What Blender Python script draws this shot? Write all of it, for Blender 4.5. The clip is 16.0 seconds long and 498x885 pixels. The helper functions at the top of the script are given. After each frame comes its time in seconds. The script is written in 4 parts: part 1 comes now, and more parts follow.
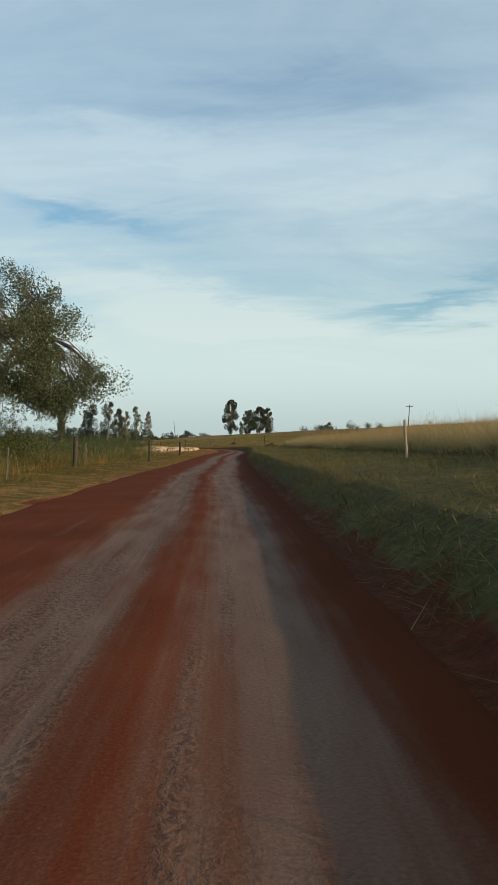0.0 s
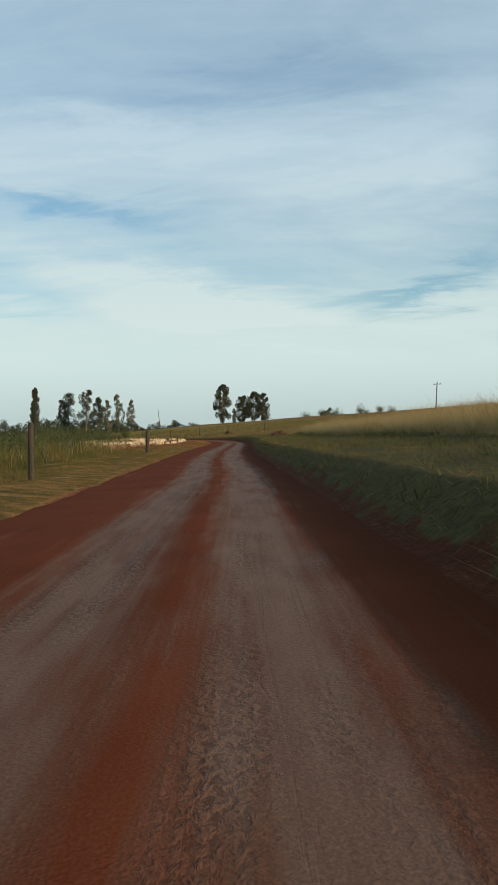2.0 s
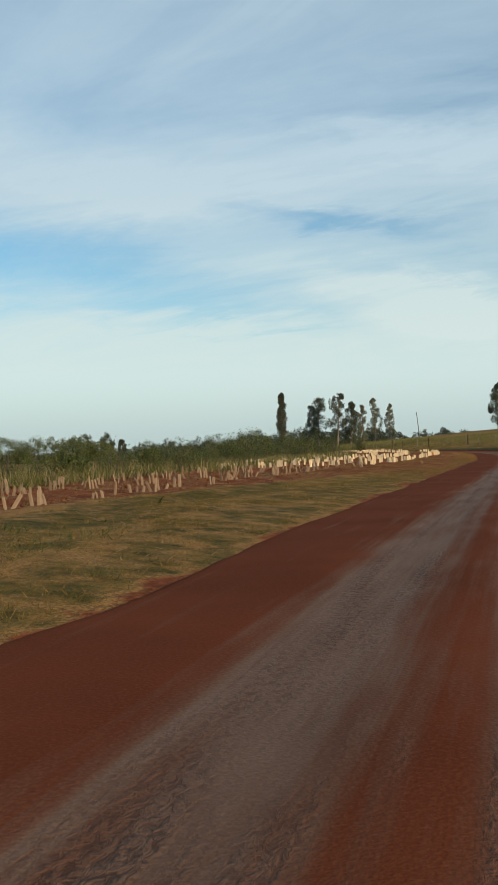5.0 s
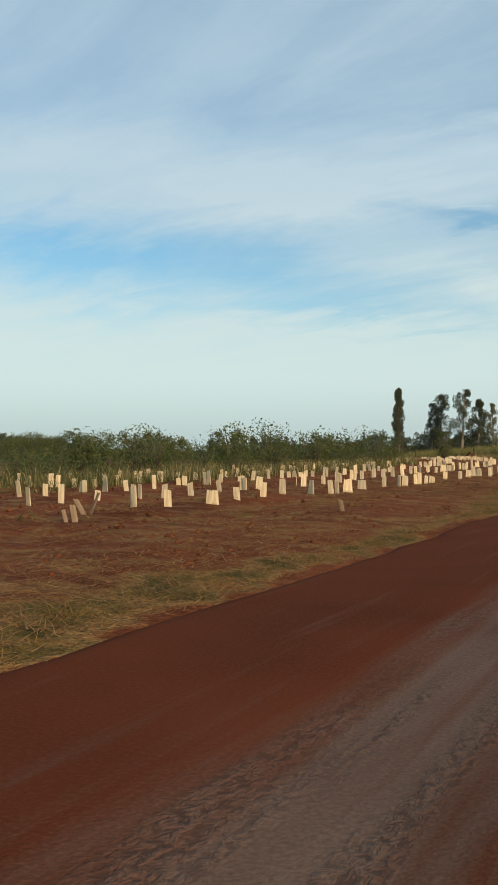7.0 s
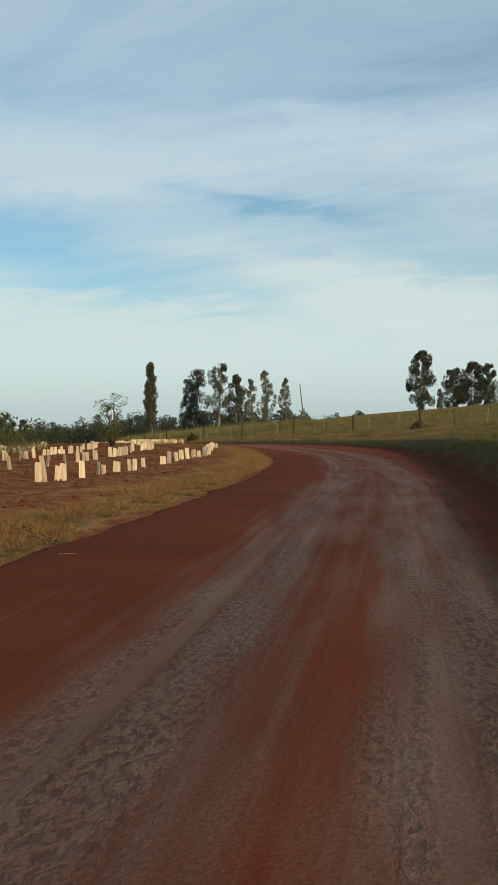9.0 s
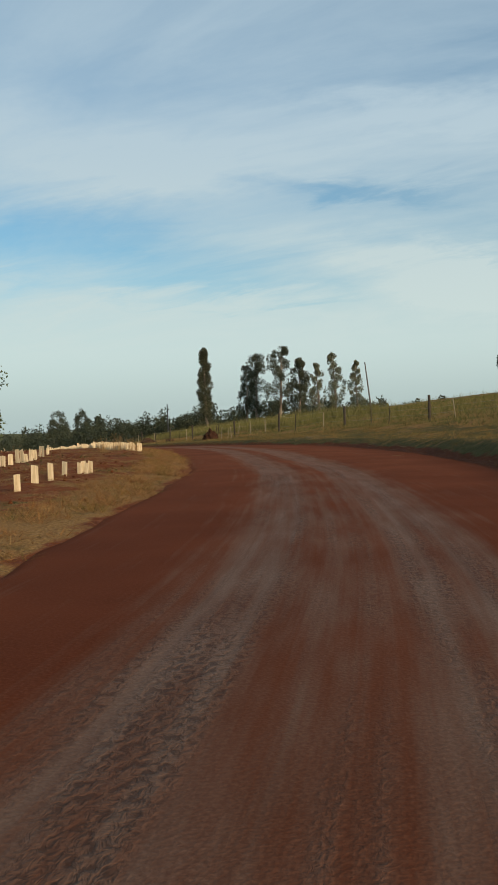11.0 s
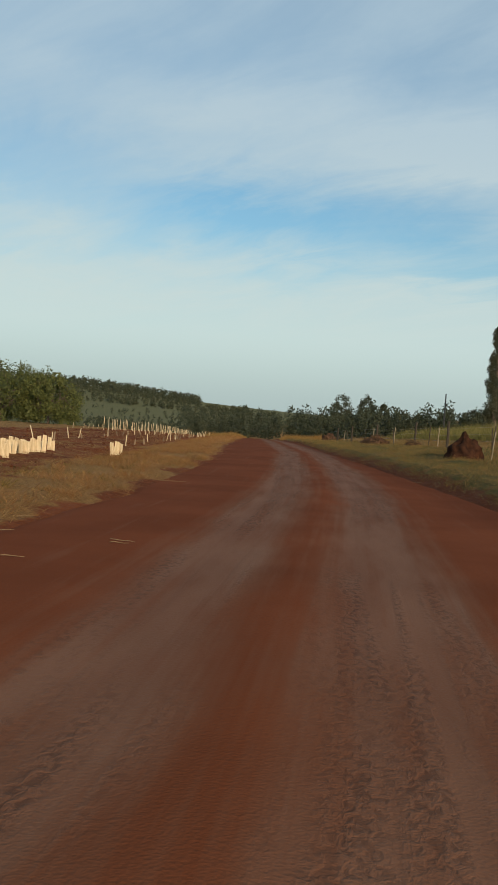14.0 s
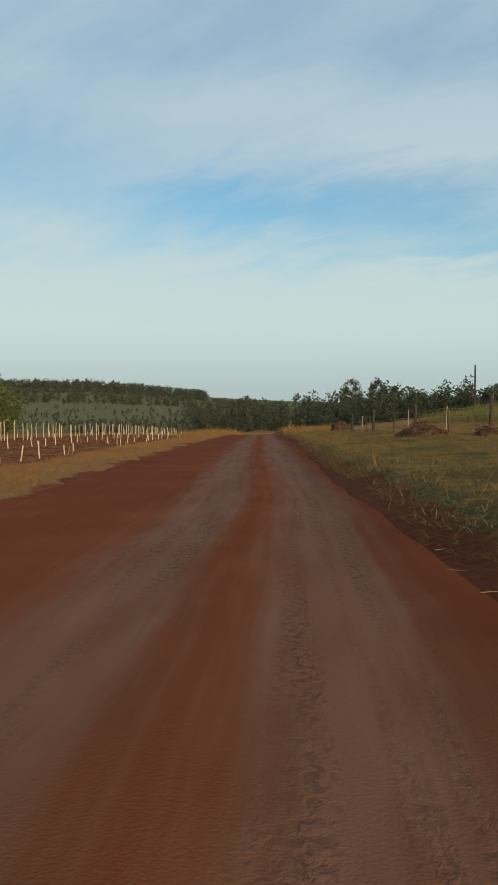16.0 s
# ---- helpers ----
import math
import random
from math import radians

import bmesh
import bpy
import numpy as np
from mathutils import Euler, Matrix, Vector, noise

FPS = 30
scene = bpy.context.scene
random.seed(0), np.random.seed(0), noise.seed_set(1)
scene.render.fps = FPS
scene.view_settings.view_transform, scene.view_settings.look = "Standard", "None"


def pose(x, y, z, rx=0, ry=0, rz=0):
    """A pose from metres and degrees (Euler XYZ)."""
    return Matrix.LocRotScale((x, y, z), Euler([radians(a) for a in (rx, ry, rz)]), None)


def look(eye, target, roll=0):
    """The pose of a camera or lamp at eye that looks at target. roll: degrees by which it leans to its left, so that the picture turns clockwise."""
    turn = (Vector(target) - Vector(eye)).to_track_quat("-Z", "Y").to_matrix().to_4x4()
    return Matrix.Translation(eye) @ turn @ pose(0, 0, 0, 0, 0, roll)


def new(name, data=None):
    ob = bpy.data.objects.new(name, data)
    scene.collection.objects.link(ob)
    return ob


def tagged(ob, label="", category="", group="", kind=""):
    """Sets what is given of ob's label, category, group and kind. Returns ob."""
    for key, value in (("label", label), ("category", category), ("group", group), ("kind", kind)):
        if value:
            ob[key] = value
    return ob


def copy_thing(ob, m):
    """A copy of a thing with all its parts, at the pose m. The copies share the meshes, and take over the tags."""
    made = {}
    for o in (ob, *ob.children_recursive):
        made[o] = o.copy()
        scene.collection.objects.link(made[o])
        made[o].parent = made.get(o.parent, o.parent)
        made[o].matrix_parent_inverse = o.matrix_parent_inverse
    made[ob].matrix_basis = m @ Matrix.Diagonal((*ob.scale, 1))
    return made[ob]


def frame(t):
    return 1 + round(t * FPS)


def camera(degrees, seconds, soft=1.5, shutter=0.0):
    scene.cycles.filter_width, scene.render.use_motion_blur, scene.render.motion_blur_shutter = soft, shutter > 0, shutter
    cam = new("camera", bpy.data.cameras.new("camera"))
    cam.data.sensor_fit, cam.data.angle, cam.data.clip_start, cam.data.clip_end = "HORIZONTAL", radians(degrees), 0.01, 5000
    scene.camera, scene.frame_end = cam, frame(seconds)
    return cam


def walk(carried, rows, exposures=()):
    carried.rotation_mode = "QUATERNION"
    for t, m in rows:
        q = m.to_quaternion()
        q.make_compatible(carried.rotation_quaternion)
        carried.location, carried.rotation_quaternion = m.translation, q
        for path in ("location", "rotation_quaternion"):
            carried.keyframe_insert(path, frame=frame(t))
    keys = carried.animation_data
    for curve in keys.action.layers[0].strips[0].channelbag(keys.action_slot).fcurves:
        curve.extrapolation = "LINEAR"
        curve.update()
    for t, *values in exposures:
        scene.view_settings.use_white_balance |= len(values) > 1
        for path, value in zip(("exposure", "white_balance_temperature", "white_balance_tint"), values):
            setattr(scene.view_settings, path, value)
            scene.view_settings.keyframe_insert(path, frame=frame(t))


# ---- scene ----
cam = camera(31.24, 16.0)
PATH = [
    (0, pose(-0.001, 0.000, 1.365, 90.160, -0.319, -1.371)),
    (0.5, pose(-0.092, 9.949, 1.295, 89.185, 1.817, -2.509)),
    (1, pose(-0.186, 19.895, 1.297, 88.956, -0.084, -0.815)),
    (1.5, pose(-0.384, 29.646, 1.292, 89.071, 0.244, -1.693)),
    (2, pose(-0.488, 38.815, 1.274, 89.490, 0.920, -1.963)),
    (2.5, pose(-0.361, 47.660, 1.275, 89.570, -0.391, -1.427)),
    (3, pose(-0.196, 56.573, 1.268, 89.606, 0.074, -1.420)),
    (3.5, pose(-0.075, 65.257, 1.273, 89.079, 0.574, 1.238)),
    (4, pose(0.061, 73.678, 1.283, 90.111, -0.576, 3.827)),
    (4.5, pose(0.163, 82.197, 1.298, 90.369, 1.224, 10.680)),
    (5, pose(-0.071, 90.824, 1.306, 90.479, 1.502, 15.546)),
    (5.2, pose(-0.135, 94.351, 1.307, 90.356, 0.037, 16.149)),
    (7.3, pose(1.295, 134.402, 1.303, 90.606, 0.151, 25.181)),
    (7.5, pose(1.463, 137.892, 1.304, 90.242, 2.651, 21.296)),
    (8, pose(1.895, 146.329, 1.308, 90.149, -0.391, 14.450)),
    (8.5, pose(2.202, 154.256, 1.318, 89.478, -1.016, 12.645)),
    (9, pose(2.281, 161.918, 1.336, 89.350, 0.605, 11.231)),
    (9.5, pose(2.174, 169.490, 1.368, 89.060, 1.273, 11.911)),
    (9.7, pose(2.041, 172.499, 1.381, 88.996, 1.328, 13.178)),
    (11.8, pose(-1.552, 203.267, 1.506, 88.905, 1.192, 17.901)),
    (12, pose(-2.267, 206.177, 1.515, 89.371, -0.291, 18.717)),
    (12.5, pose(-4.476, 213.546, 1.540, 88.770, -2.528, 24.144)),
    (13, pose(-6.810, 220.779, 1.577, 88.966, -2.721, 28.881)),
    (13.5, pose(-9.872, 228.394, 1.599, 88.373, -3.258, 32.104)),
    (14, pose(-13.151, 235.505, 1.590, 87.965, -3.873, 35.134)),
    (14.5, pose(-16.678, 242.626, 1.519, 88.107, -3.530, 36.807)),
    (15, pose(-20.391, 249.461, 1.427, 86.985, -1.228, 36.461)),
    (15.5, pose(-24.031, 255.719, 1.312, 87.546, -0.309, 32.007)),
    (16, pose(-27.945, 261.252, 1.194, 87.456, 0.096, 35.750)),
]
walk(cam, PATH, [(0, 0.05), (5, 0.05), (9, 0.0), (12, -0.12), (16, -0.12)])

# ---- sky and sun: low sun to the right of and behind the first heading ----
SUN_BEARING, SUN_HEIGHT = 124.0, 15.0
world = bpy.data.worlds.new("sky")
scene.world = world
world.use_nodes = True
wn, wl = world.node_tree.nodes, world.node_tree.links
wn.clear()
w_out, w_bg = wn.new("ShaderNodeOutputWorld"), wn.new("ShaderNodeBackground")
w_sky = wn.new("ShaderNodeTexSky")
w_sky.sky_type, w_sky.sun_disc = "NISHITA", False
w_sky.sun_elevation, w_sky.sun_rotation = radians(SUN_HEIGHT), radians(SUN_BEARING)
w_sky.air_density, w_sky.dust_density, w_sky.ozone_density = 1.0, 1.2, 1.6
w_bg.inputs["Strength"].default_value = 0.10
w_co = wn.new("ShaderNodeTexCoord")
w_sep = wn.new("ShaderNodeSeparateXYZ")
wl.new(w_co.outputs["Generated"], w_sep.inputs[0])


def w_math(op, a, b=None, clamp=False):
    n = wn.new("ShaderNodeMath")
    n.operation, n.use_clamp = op, clamp
    for i, v in enumerate((a, b)):
        if v is None:
            continue
        if isinstance(v, (int, float)):
            n.inputs[i].default_value = v
        else:
            wl.new(v, n.inputs[i])
    return n.outputs[0]


# cloud sheet: the sky direction met with a flat layer, so that streaks crowd towards the horizon
up = w_math("MAXIMUM", w_sep.outputs[2], 0.0)
lift = w_math("ADD", up, 0.22)
cx, cy = w_math("DIVIDE", w_sep.outputs[0], lift), w_math("DIVIDE", w_sep.outputs[1], lift)
w_vec = wn.new("ShaderNodeCombineXYZ")
wl.new(w_math("ADD", w_math("MULTIPLY", cx, 0.8), w_math("MULTIPLY", cy, 0.25)), w_vec.inputs[0])
wl.new(w_math("MULTIPLY", cy, 1.7), w_vec.inputs[1])
w_vec.inputs[2].default_value = 3.7


def w_noise(scale, detail, rough, warp, lo, hi):
    n = wn.new("ShaderNodeTexNoise")
    n.inputs["Scale"].default_value, n.inputs["Detail"].default_value = scale, detail
    n.inputs["Roughness"].default_value, n.inputs["Distortion"].default_value = rough, warp
    wl.new(w_vec.outputs[0], n.inputs["Vector"])
    r = wn.new("ShaderNodeMapRange")
    r.inputs["From Min"].default_value, r.inputs["From Max"].default_value = lo, hi
    r.interpolation_type = "SMOOTHSTEP"
    wl.new(n.outputs[0], r.inputs["Value"])
    return r.outputs[0]


def w_blend(f, a, b, how="MIX"):
    n = wn.new("ShaderNodeMix")
    n.data_type, n.blend_type = "RGBA", how
    for key, v in (("Factor", f), ("A", a), ("B", b)):
        if isinstance(v, tuple):
            n.inputs[key].default_value = (*v, 1)
        elif isinstance(v, float):
            n.inputs[key].default_value = v
        else:
            wl.new(v, n.inputs[key])
    return n.outputs["Result"]


def w_height(lo, hi):
    n = wn.new("ShaderNodeMapRange")
    n.inputs["From Min"].default_value, n.inputs["From Max"].default_value = lo, hi
    n.interpolation_type = "SMOOTHSTEP"
    wl.new(w_sep.outputs[2], n.inputs["Value"])
    return n.outputs[0]


# bearing (to the left of the first heading) and height of the line of sight, in degrees, frayed by noise
az = w_math("MULTIPLY", w_math("ARCTAN2", w_math("MULTIPLY", w_sep.outputs[0], -1.0), w_sep.outputs[1]), 57.296)
el = w_math("MULTIPLY", w_math("ARCSINE", w_sep.outputs[2]), 57.296)
fray, curl = w_noise(1.5, 7, 0.62, 0.6, 0.0, 1.0), w_noise(3.4, 6, 0.6, 0.9, 0.0, 1.0)
az = w_math("ADD", az, w_math("MULTIPLY", w_math("SUBTRACT", fray, 0.5), 16.0))
el_f = w_math("ADD", el, w_math("MULTIPLY", w_math("SUBTRACT", curl, 0.5), 3.4))
el_f = w_math("ADD", el_f, w_math("MULTIPLY", w_math("SUBTRACT", fray, 0.5), 3.0))
belts = wn.new("ShaderNodeValToRGB")
belts.color_ramp.interpolation = "EASE"
for k, (deg, v) in enumerate([(0, 0.92), (7.5, 0.88), (11, 0.48), (13.5, 0.46), (16, 0.74), (19, 0.74), (21.5, 0.62), (25, 0.66), (40, 0.62)]):
    stop = belts.color_ramp.elements[k] if k < 2 else belts.color_ramp.elements.new(deg / 40)
    stop.position, stop.color = deg / 40, (v, v, v, 1)
wl.new(w_math("DIVIDE", el_f, 40.0, True), belts.inputs[0])
# the broad streaks of cloud (+) and the clear rifts between them (-): bearing, height, half length, half width, slant, weight
STREAKS = [
    (5, 9.5, 10, 1.5, 0.19, 0.50), (-11, 14.5, 7, 3.2, 0.0, 0.36), (5, 18.3, 9, 1.3, 0.08, 0.34), (49, 10.8, 5, 1.2, 0.0, 0.35),
    (20, 16.5, 11, 2.8, 0.05, 0.36), (40, 18.5, 8, 2.2, 0.0, 0.20), (-13, 8.8, 6, 1.0, -0.18, -0.62), (5.5, 13.9, 5, 0.8, 0.08, -0.34),
    (11, 14.8, 5, 0.9, 0.22, -0.34), (-4, 21.4, 12, 1.5, 0.0, -0.28), (22, 11.3, 6.5, 1.8, 0.08, -0.42), (35, 12, 7, 1.5, 0.0, -0.50),
    (19, 9.0, 6, 0.8, 0.0, -0.30), (47, 15.5, 5, 1.1, 0.0, -0.20),
]
veil = belts.outputs[0]
for a0, e0, long_, wide, slant, weight in STREAKS:
    du = w_math("SUBTRACT", az, float(a0))
    dv = w_math("SUBTRACT", w_math("SUBTRACT", el_f, e0), w_math("MULTIPLY", du, slant))
    q = w_math("ADD", w_math("POWER", w_math("ABSOLUTE", w_math("DIVIDE", du, float(long_))), 2.0), w_math("POWER", w_math("ABSOLUTE", w_math("DIVIDE", dv, wide)), 2.0))
    veil = w_math("ADD", veil, w_math("MULTIPLY", w_math("EXPONENT", w_math("MULTIPLY", q, -1.0)), weight))
wisp = w_math("SUBTRACT", w_noise(1.3, 9, 0.62, 1.1, 0.30, 0.72), 0.5)
combed = w_math("SUBTRACT", w_noise(4.2, 8, 0.66, 1.6, 0.25, 0.75), 0.5)
fine_veil = w_math("ADD", w_math("MULTIPLY", wisp, 0.26), w_math("MULTIPLY", combed, 0.09))
veil = w_math("ADD", veil, w_math("MULTIPLY", fine_veil, w_height(0.05, 0.16)), True)
cloud = w_blend(w_height(0.08, 0.36), (6.45, 7.6, 7.35), (4.9, 6.3, 7.2))
cloud = w_blend(w_height(0.09, 0.0), cloud, (4.9, 6.0, 5.95))
clear_sky = w_blend(1.0, w_sky.outputs[0], (0.80, 1.24, 1.36), "MULTIPLY")
wl.new(w_blend(w_math("MULTIPLY_ADD", veil, 0.84), clear_sky, cloud), w_bg.inputs["Color"])
next(n for n in reversed(wn) if n.bl_idname == "ShaderNodeMath").inputs[2].default_value = 0.14
wl.new(w_bg.outputs[0], w_out.inputs[0])

sun = new("sun", bpy.data.lights.new("sun", "SUN"))
sun.data.energy, sun.data.angle, sun.data.color = 4.2, radians(0.6), (1.0, 0.76, 0.50)
b, h = radians(SUN_BEARING), radians(SUN_HEIGHT)
sun_way = Vector((math.sin(b) * math.cos(h), math.cos(b) * math.cos(h), math.sin(h)))
sun.matrix_world = look(sun_way * 300, (0, 0, 0))

# ---- materials ----


class Paint:
    """A node material written in short calls."""

    def __init__(self, name, rough=0.9, shine=0.08):
        self.m = bpy.data.materials.new(name)
        self.m.use_nodes = True
        self.n, self.l = self.m.node_tree.nodes, self.m.node_tree.links
        self.b = self.n["Principled BSDF"]
        self.b.inputs["Roughness"].default_value = rough
        self.b.inputs["Specular IOR Level"].default_value = shine
        self.where = self.n.new("ShaderNodeTexCoord").outputs["Object"]

    def put(self, socket, v):
        if hasattr(v, "is_linked"):
            self.l.new(v, socket)
        elif isinstance(v, tuple) and len(v) == 3:
            socket.default_value = (*v, 1)
        else:
            socket.default_value = v

    def noise(self, scale, detail=4, rough=0.55, stretch=None, warp=0.0):
        n = self.n.new("ShaderNodeTexNoise")
        n.inputs["Scale"].default_value, n.inputs["Detail"].default_value = scale, detail
        n.inputs["Roughness"].default_value, n.inputs["Distortion"].default_value = rough, warp
        self.l.new(self.placed(stretch), n.inputs["Vector"])
        return n.outputs[0]

    def placed(self, stretch, turn=0.0):
        if not stretch:
            return self.where
        k = self.n.new("ShaderNodeMapping")
        k.inputs["Scale"].default_value = stretch
        k.inputs["Rotation"].default_value[2] = turn
        self.l.new(self.where, k.inputs["Vector"])
        return k.outputs[0]

    def cells(self, scale, stretch=None, feature="F1", what="Distance"):
        n = self.n.new("ShaderNodeTexVoronoi")
        n.feature = feature
        n.inputs["Scale"].default_value = scale
        self.l.new(self.placed(stretch), n.inputs["Vector"])
        return n.outputs[what]

    def range(self, v, lo, hi, a=0.0, b=1.0):
        n = self.n.new("ShaderNodeMapRange")
        n.inputs["From Min"].default_value, n.inputs["From Max"].default_value = lo, hi
        n.inputs["To Min"].default_value, n.inputs["To Max"].default_value = a, b
        self.l.new(v, n.inputs["Value"])
        return n.outputs[0]

    def math(self, op, a, b=0.0, clamp=False):
        n = self.n.new("ShaderNodeMath")
        n.operation, n.use_clamp = op, clamp
        self.put(n.inputs[0], a)
        self.put(n.inputs[1], b)
        return n.outputs[0]

    def mix(self, f, a, b, blend="MIX"):
        n = self.n.new("ShaderNodeMix")
        n.data_type, n.blend_type = "RGBA", blend
        self.put(n.inputs["Factor"], f)
        self.put(n.inputs["A"], a)
        self.put(n.inputs["B"], b)
        return n.outputs["Result"]

    def attribute(self, name):
        n = self.n.new("ShaderNodeAttribute")
        n.attribute_name = name
        s = self.n.new("ShaderNodeSeparateColor")
        self.l.new(n.outputs["Color"], s.inputs[0])
        return s.outputs

    def chance(self, island=False):
        if island:
            return self.n.new("ShaderNodeNewGeometry").outputs["Random Per Island"]
        return self.n.new("ShaderNodeObjectInfo").outputs["Random"]

    def colour(self, c):
        self.put(self.b.inputs["Base Color"], c)
        return self

    def rough(self, v):
        self.put(self.b.inputs["Roughness"], v)
        return self

    def bump(self, v, strength=0.5, distance=0.02):
        n = self.n.new("ShaderNodeBump")
        n.inputs["Strength"].default_value, n.inputs["Distance"].default_value = strength, distance
        self.l.new(v, n.inputs["Height"])
        self.l.new(n.outputs[0], self.b.inputs["Normal"])
        return self

    def glow_through(self, amount):
        """Lets light shine through thin leaves."""
        self.b.inputs["Subsurface Weight"].default_value = 0.0
        t = self.n.new("ShaderNodeBsdfTranslucent")
        src = self.b.inputs["Base Color"].links
        if src:
            self.l.new(src[0].from_socket, t.inputs[0])
        mx = self.n.new("ShaderNodeMixShader")
        mx.inputs[0].default_value = amount
        self.l.new(self.b.outputs[0], mx.inputs[1])
        self.l.new(t.outputs[0], mx.inputs[2])
        self.l.new(mx.outputs[0], self.n["Material Output"].inputs[0])
        return self


RED, RED_DARK = (0.185, 0.052, 0.0185), (0.10, 0.027, 0.0095)


def earth_paint():
    p = Paint("red_earth", 0.95)
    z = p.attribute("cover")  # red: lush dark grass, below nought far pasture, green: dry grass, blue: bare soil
    big, fine, clod = p.noise(0.35, 5), p.noise(6.0, 5), p.noise(28.0, 3)
    soil = p.mix(p.range(big, 0.35, 0.65), RED_DARK, RED)
    soil = p.mix(p.range(fine, 0.48, 0.75), soil, (0.23, 0.078, 0.030))
    # soil below the right bank: the bank's shade painted in as darker earth
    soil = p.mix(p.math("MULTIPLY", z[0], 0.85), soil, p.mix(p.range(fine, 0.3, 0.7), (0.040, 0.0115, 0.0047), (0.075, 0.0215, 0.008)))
    turf = p.noise(2.4, 7, 0.62)
    pale = p.mix(p.range(fine, 0.3, 0.7), (0.050, 0.041, 0.009), (0.14, 0.096, 0.024))
    pale = p.mix(p.range(turf, 0.56, 0.40), pale, p.mix(fine, (0.024, 0.024, 0.006), (0.075, 0.064, 0.017)))
    lush = p.mix(p.range(fine, 0.3, 0.7), (0.040, 0.037, 0.013), (0.092, 0.080, 0.028))
    green = p.mix(z[0], pale, lush)
    # far pasture green, paled in colour to stand for haze
    green = p.mix(p.range(z[0], 0.0, -1.0), green, p.mix(p.range(big, 0.3, 0.7), (0.085, 0.088, 0.038), (0.165, 0.150, 0.072)))
    dry = p.mix(p.range(clod, 0.35, 0.65), (0.165, 0.080, 0.026), (0.33, 0.19, 0.070))
    ragged = p.range(p.noise(1.7, 6), 0.3, 0.7, -0.35, 0.35)
    k_dry = p.range(p.math("ADD", z[1], ragged), 0.3, 0.7)
    k_soil = p.range(p.math("ADD", z[2], ragged), 0.35, 0.65)
    p.colour(p.mix(k_soil, p.mix(k_dry, green, dry), soil))
    return p.bump(p.math("ADD", clod, p.math("MULTIPLY", fine, 2.0)), 0.9, 0.06).m


def road_paint():
    p = Paint("packed_red_road", 0.85, 0.22)
    lane = p.n.new("ShaderNodeAttribute")
    lane.attribute_name = "lane"  # metres across and along the road
    p.where = lane.outputs["Vector"]
    z = p.attribute("cover")  # red: worn wheel tracks, green: painted bank shade (right edge), blue: fresh red earth
    big, mid, fine = p.noise(0.5, 5), p.noise(3.0, 5, stretch=(1.0, 0.16, 1.0)), p.noise(40.0, 4)
    long_ = p.noise(2.2, 4, 0.6, (3.0, 0.05, 1.0))
    red = p.mix(p.range(big, 0.3, 0.7), (0.080, 0.0205, 0.0092), (0.120, 0.0315, 0.014))
    red = p.mix(p.math("MULTIPLY", z[2], 0.95), red, p.mix(p.range(big, 0.3, 0.7), (0.130, 0.0375, 0.016), (0.19, 0.056, 0.024)))
    red = p.mix(p.range(fine, 0.45, 0.8), red, (0.133, 0.041, 0.0195))
    worn = p.mix(p.range(mid, 0.3, 0.7), (0.116, 0.062, 0.039), (0.185, 0.115, 0.080))
    worn = p.mix(p.range(fine, 0.35, 0.7), p.mix(0.5, worn, (0.06, 0.03, 0.02)), worn)
    worn = p.mix(p.math("MULTIPLY", z[2], 0.7), worn, p.mix(p.range(mid, 0.3, 0.7), (0.165, 0.078, 0.044), (0.235, 0.125, 0.076)))
    blur_edge = p.math("ADD", p.range(mid, 0.25, 0.75, -0.22, 0.22), p.range(long_, 0.3, 0.7, -0.25, 0.25))
    k = p.range(p.math("ADD", z[0], blur_edge), 0.1, 0.95)
    k = p.math("MULTIPLY", k, p.range(z[2], 0.0, 1.0, 0.88, 0.62))
    # the bank's shade over the right edge, put in as dark colour
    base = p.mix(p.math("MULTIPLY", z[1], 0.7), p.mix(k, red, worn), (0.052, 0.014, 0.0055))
    ruts = p.math("MULTIPLY", p.range(p.noise(1.0, 5, 0.62, (7.0, 0.16, 1.0), 0.4), 0.58, 0.78), p.range(k, 0.3, 0.9))
    patch = p.math("MULTIPLY", p.range(p.noise(0.7, 3, stretch=(1.4, 0.3, 1.0)), 0.36, 0.54), p.range(k, 0.2, 0.7))
    patch = p.math("MULTIPLY", patch, p.range(p.noise(1.6, 3, 0.5, (2.6, 0.07, 1.0)), 0.42, 0.55))
    tread = p.range(p.noise(21.0, 3, 0.6, (1.0, 0.62, 1.0), 0.5), 0.40, 0.60)
    base = p.mix(p.math("MULTIPLY", ruts, 0.55), base, p.mix(0.6, base, (0.03, 0.012, 0.008)))
    crack = p.math("MULTIPLY", p.range(tread, 0.0, 0.6, 0.62, 0.0), patch)
    p.colour(p.mix(crack, base, (0.03, 0.013, 0.009)))
    p.rough(p.range(k, 0.0, 1.0, 0.98, 0.70))
    p.put(p.b.inputs["Specular IOR Level"], p.range(k, 0.25, 1.0, 0.02, 0.10))
    grit = p.cells(60.0)
    relief = p.math("ADD", p.math("MULTIPLY", tread, patch), p.math("MULTIPLY", fine, 0.35))
    relief = p.math("ADD", relief, p.math("MULTIPLY", grit, 0.25))
    relief = p.math("SUBTRACT", relief, p.math("MULTIPLY", ruts, 0.6))
    return p.bump(relief, 0.6, 0.012).m


def blade_paint(name, a, b, c, shine=0.25):
    p = Paint(name, 0.75)
    r = p.chance(True)
    p.colour(p.mix(p.range(r, 0.55, 1.0), p.mix(p.range(r, 0.0, 0.55), a, b), c))
    return p.glow_through(shine).m


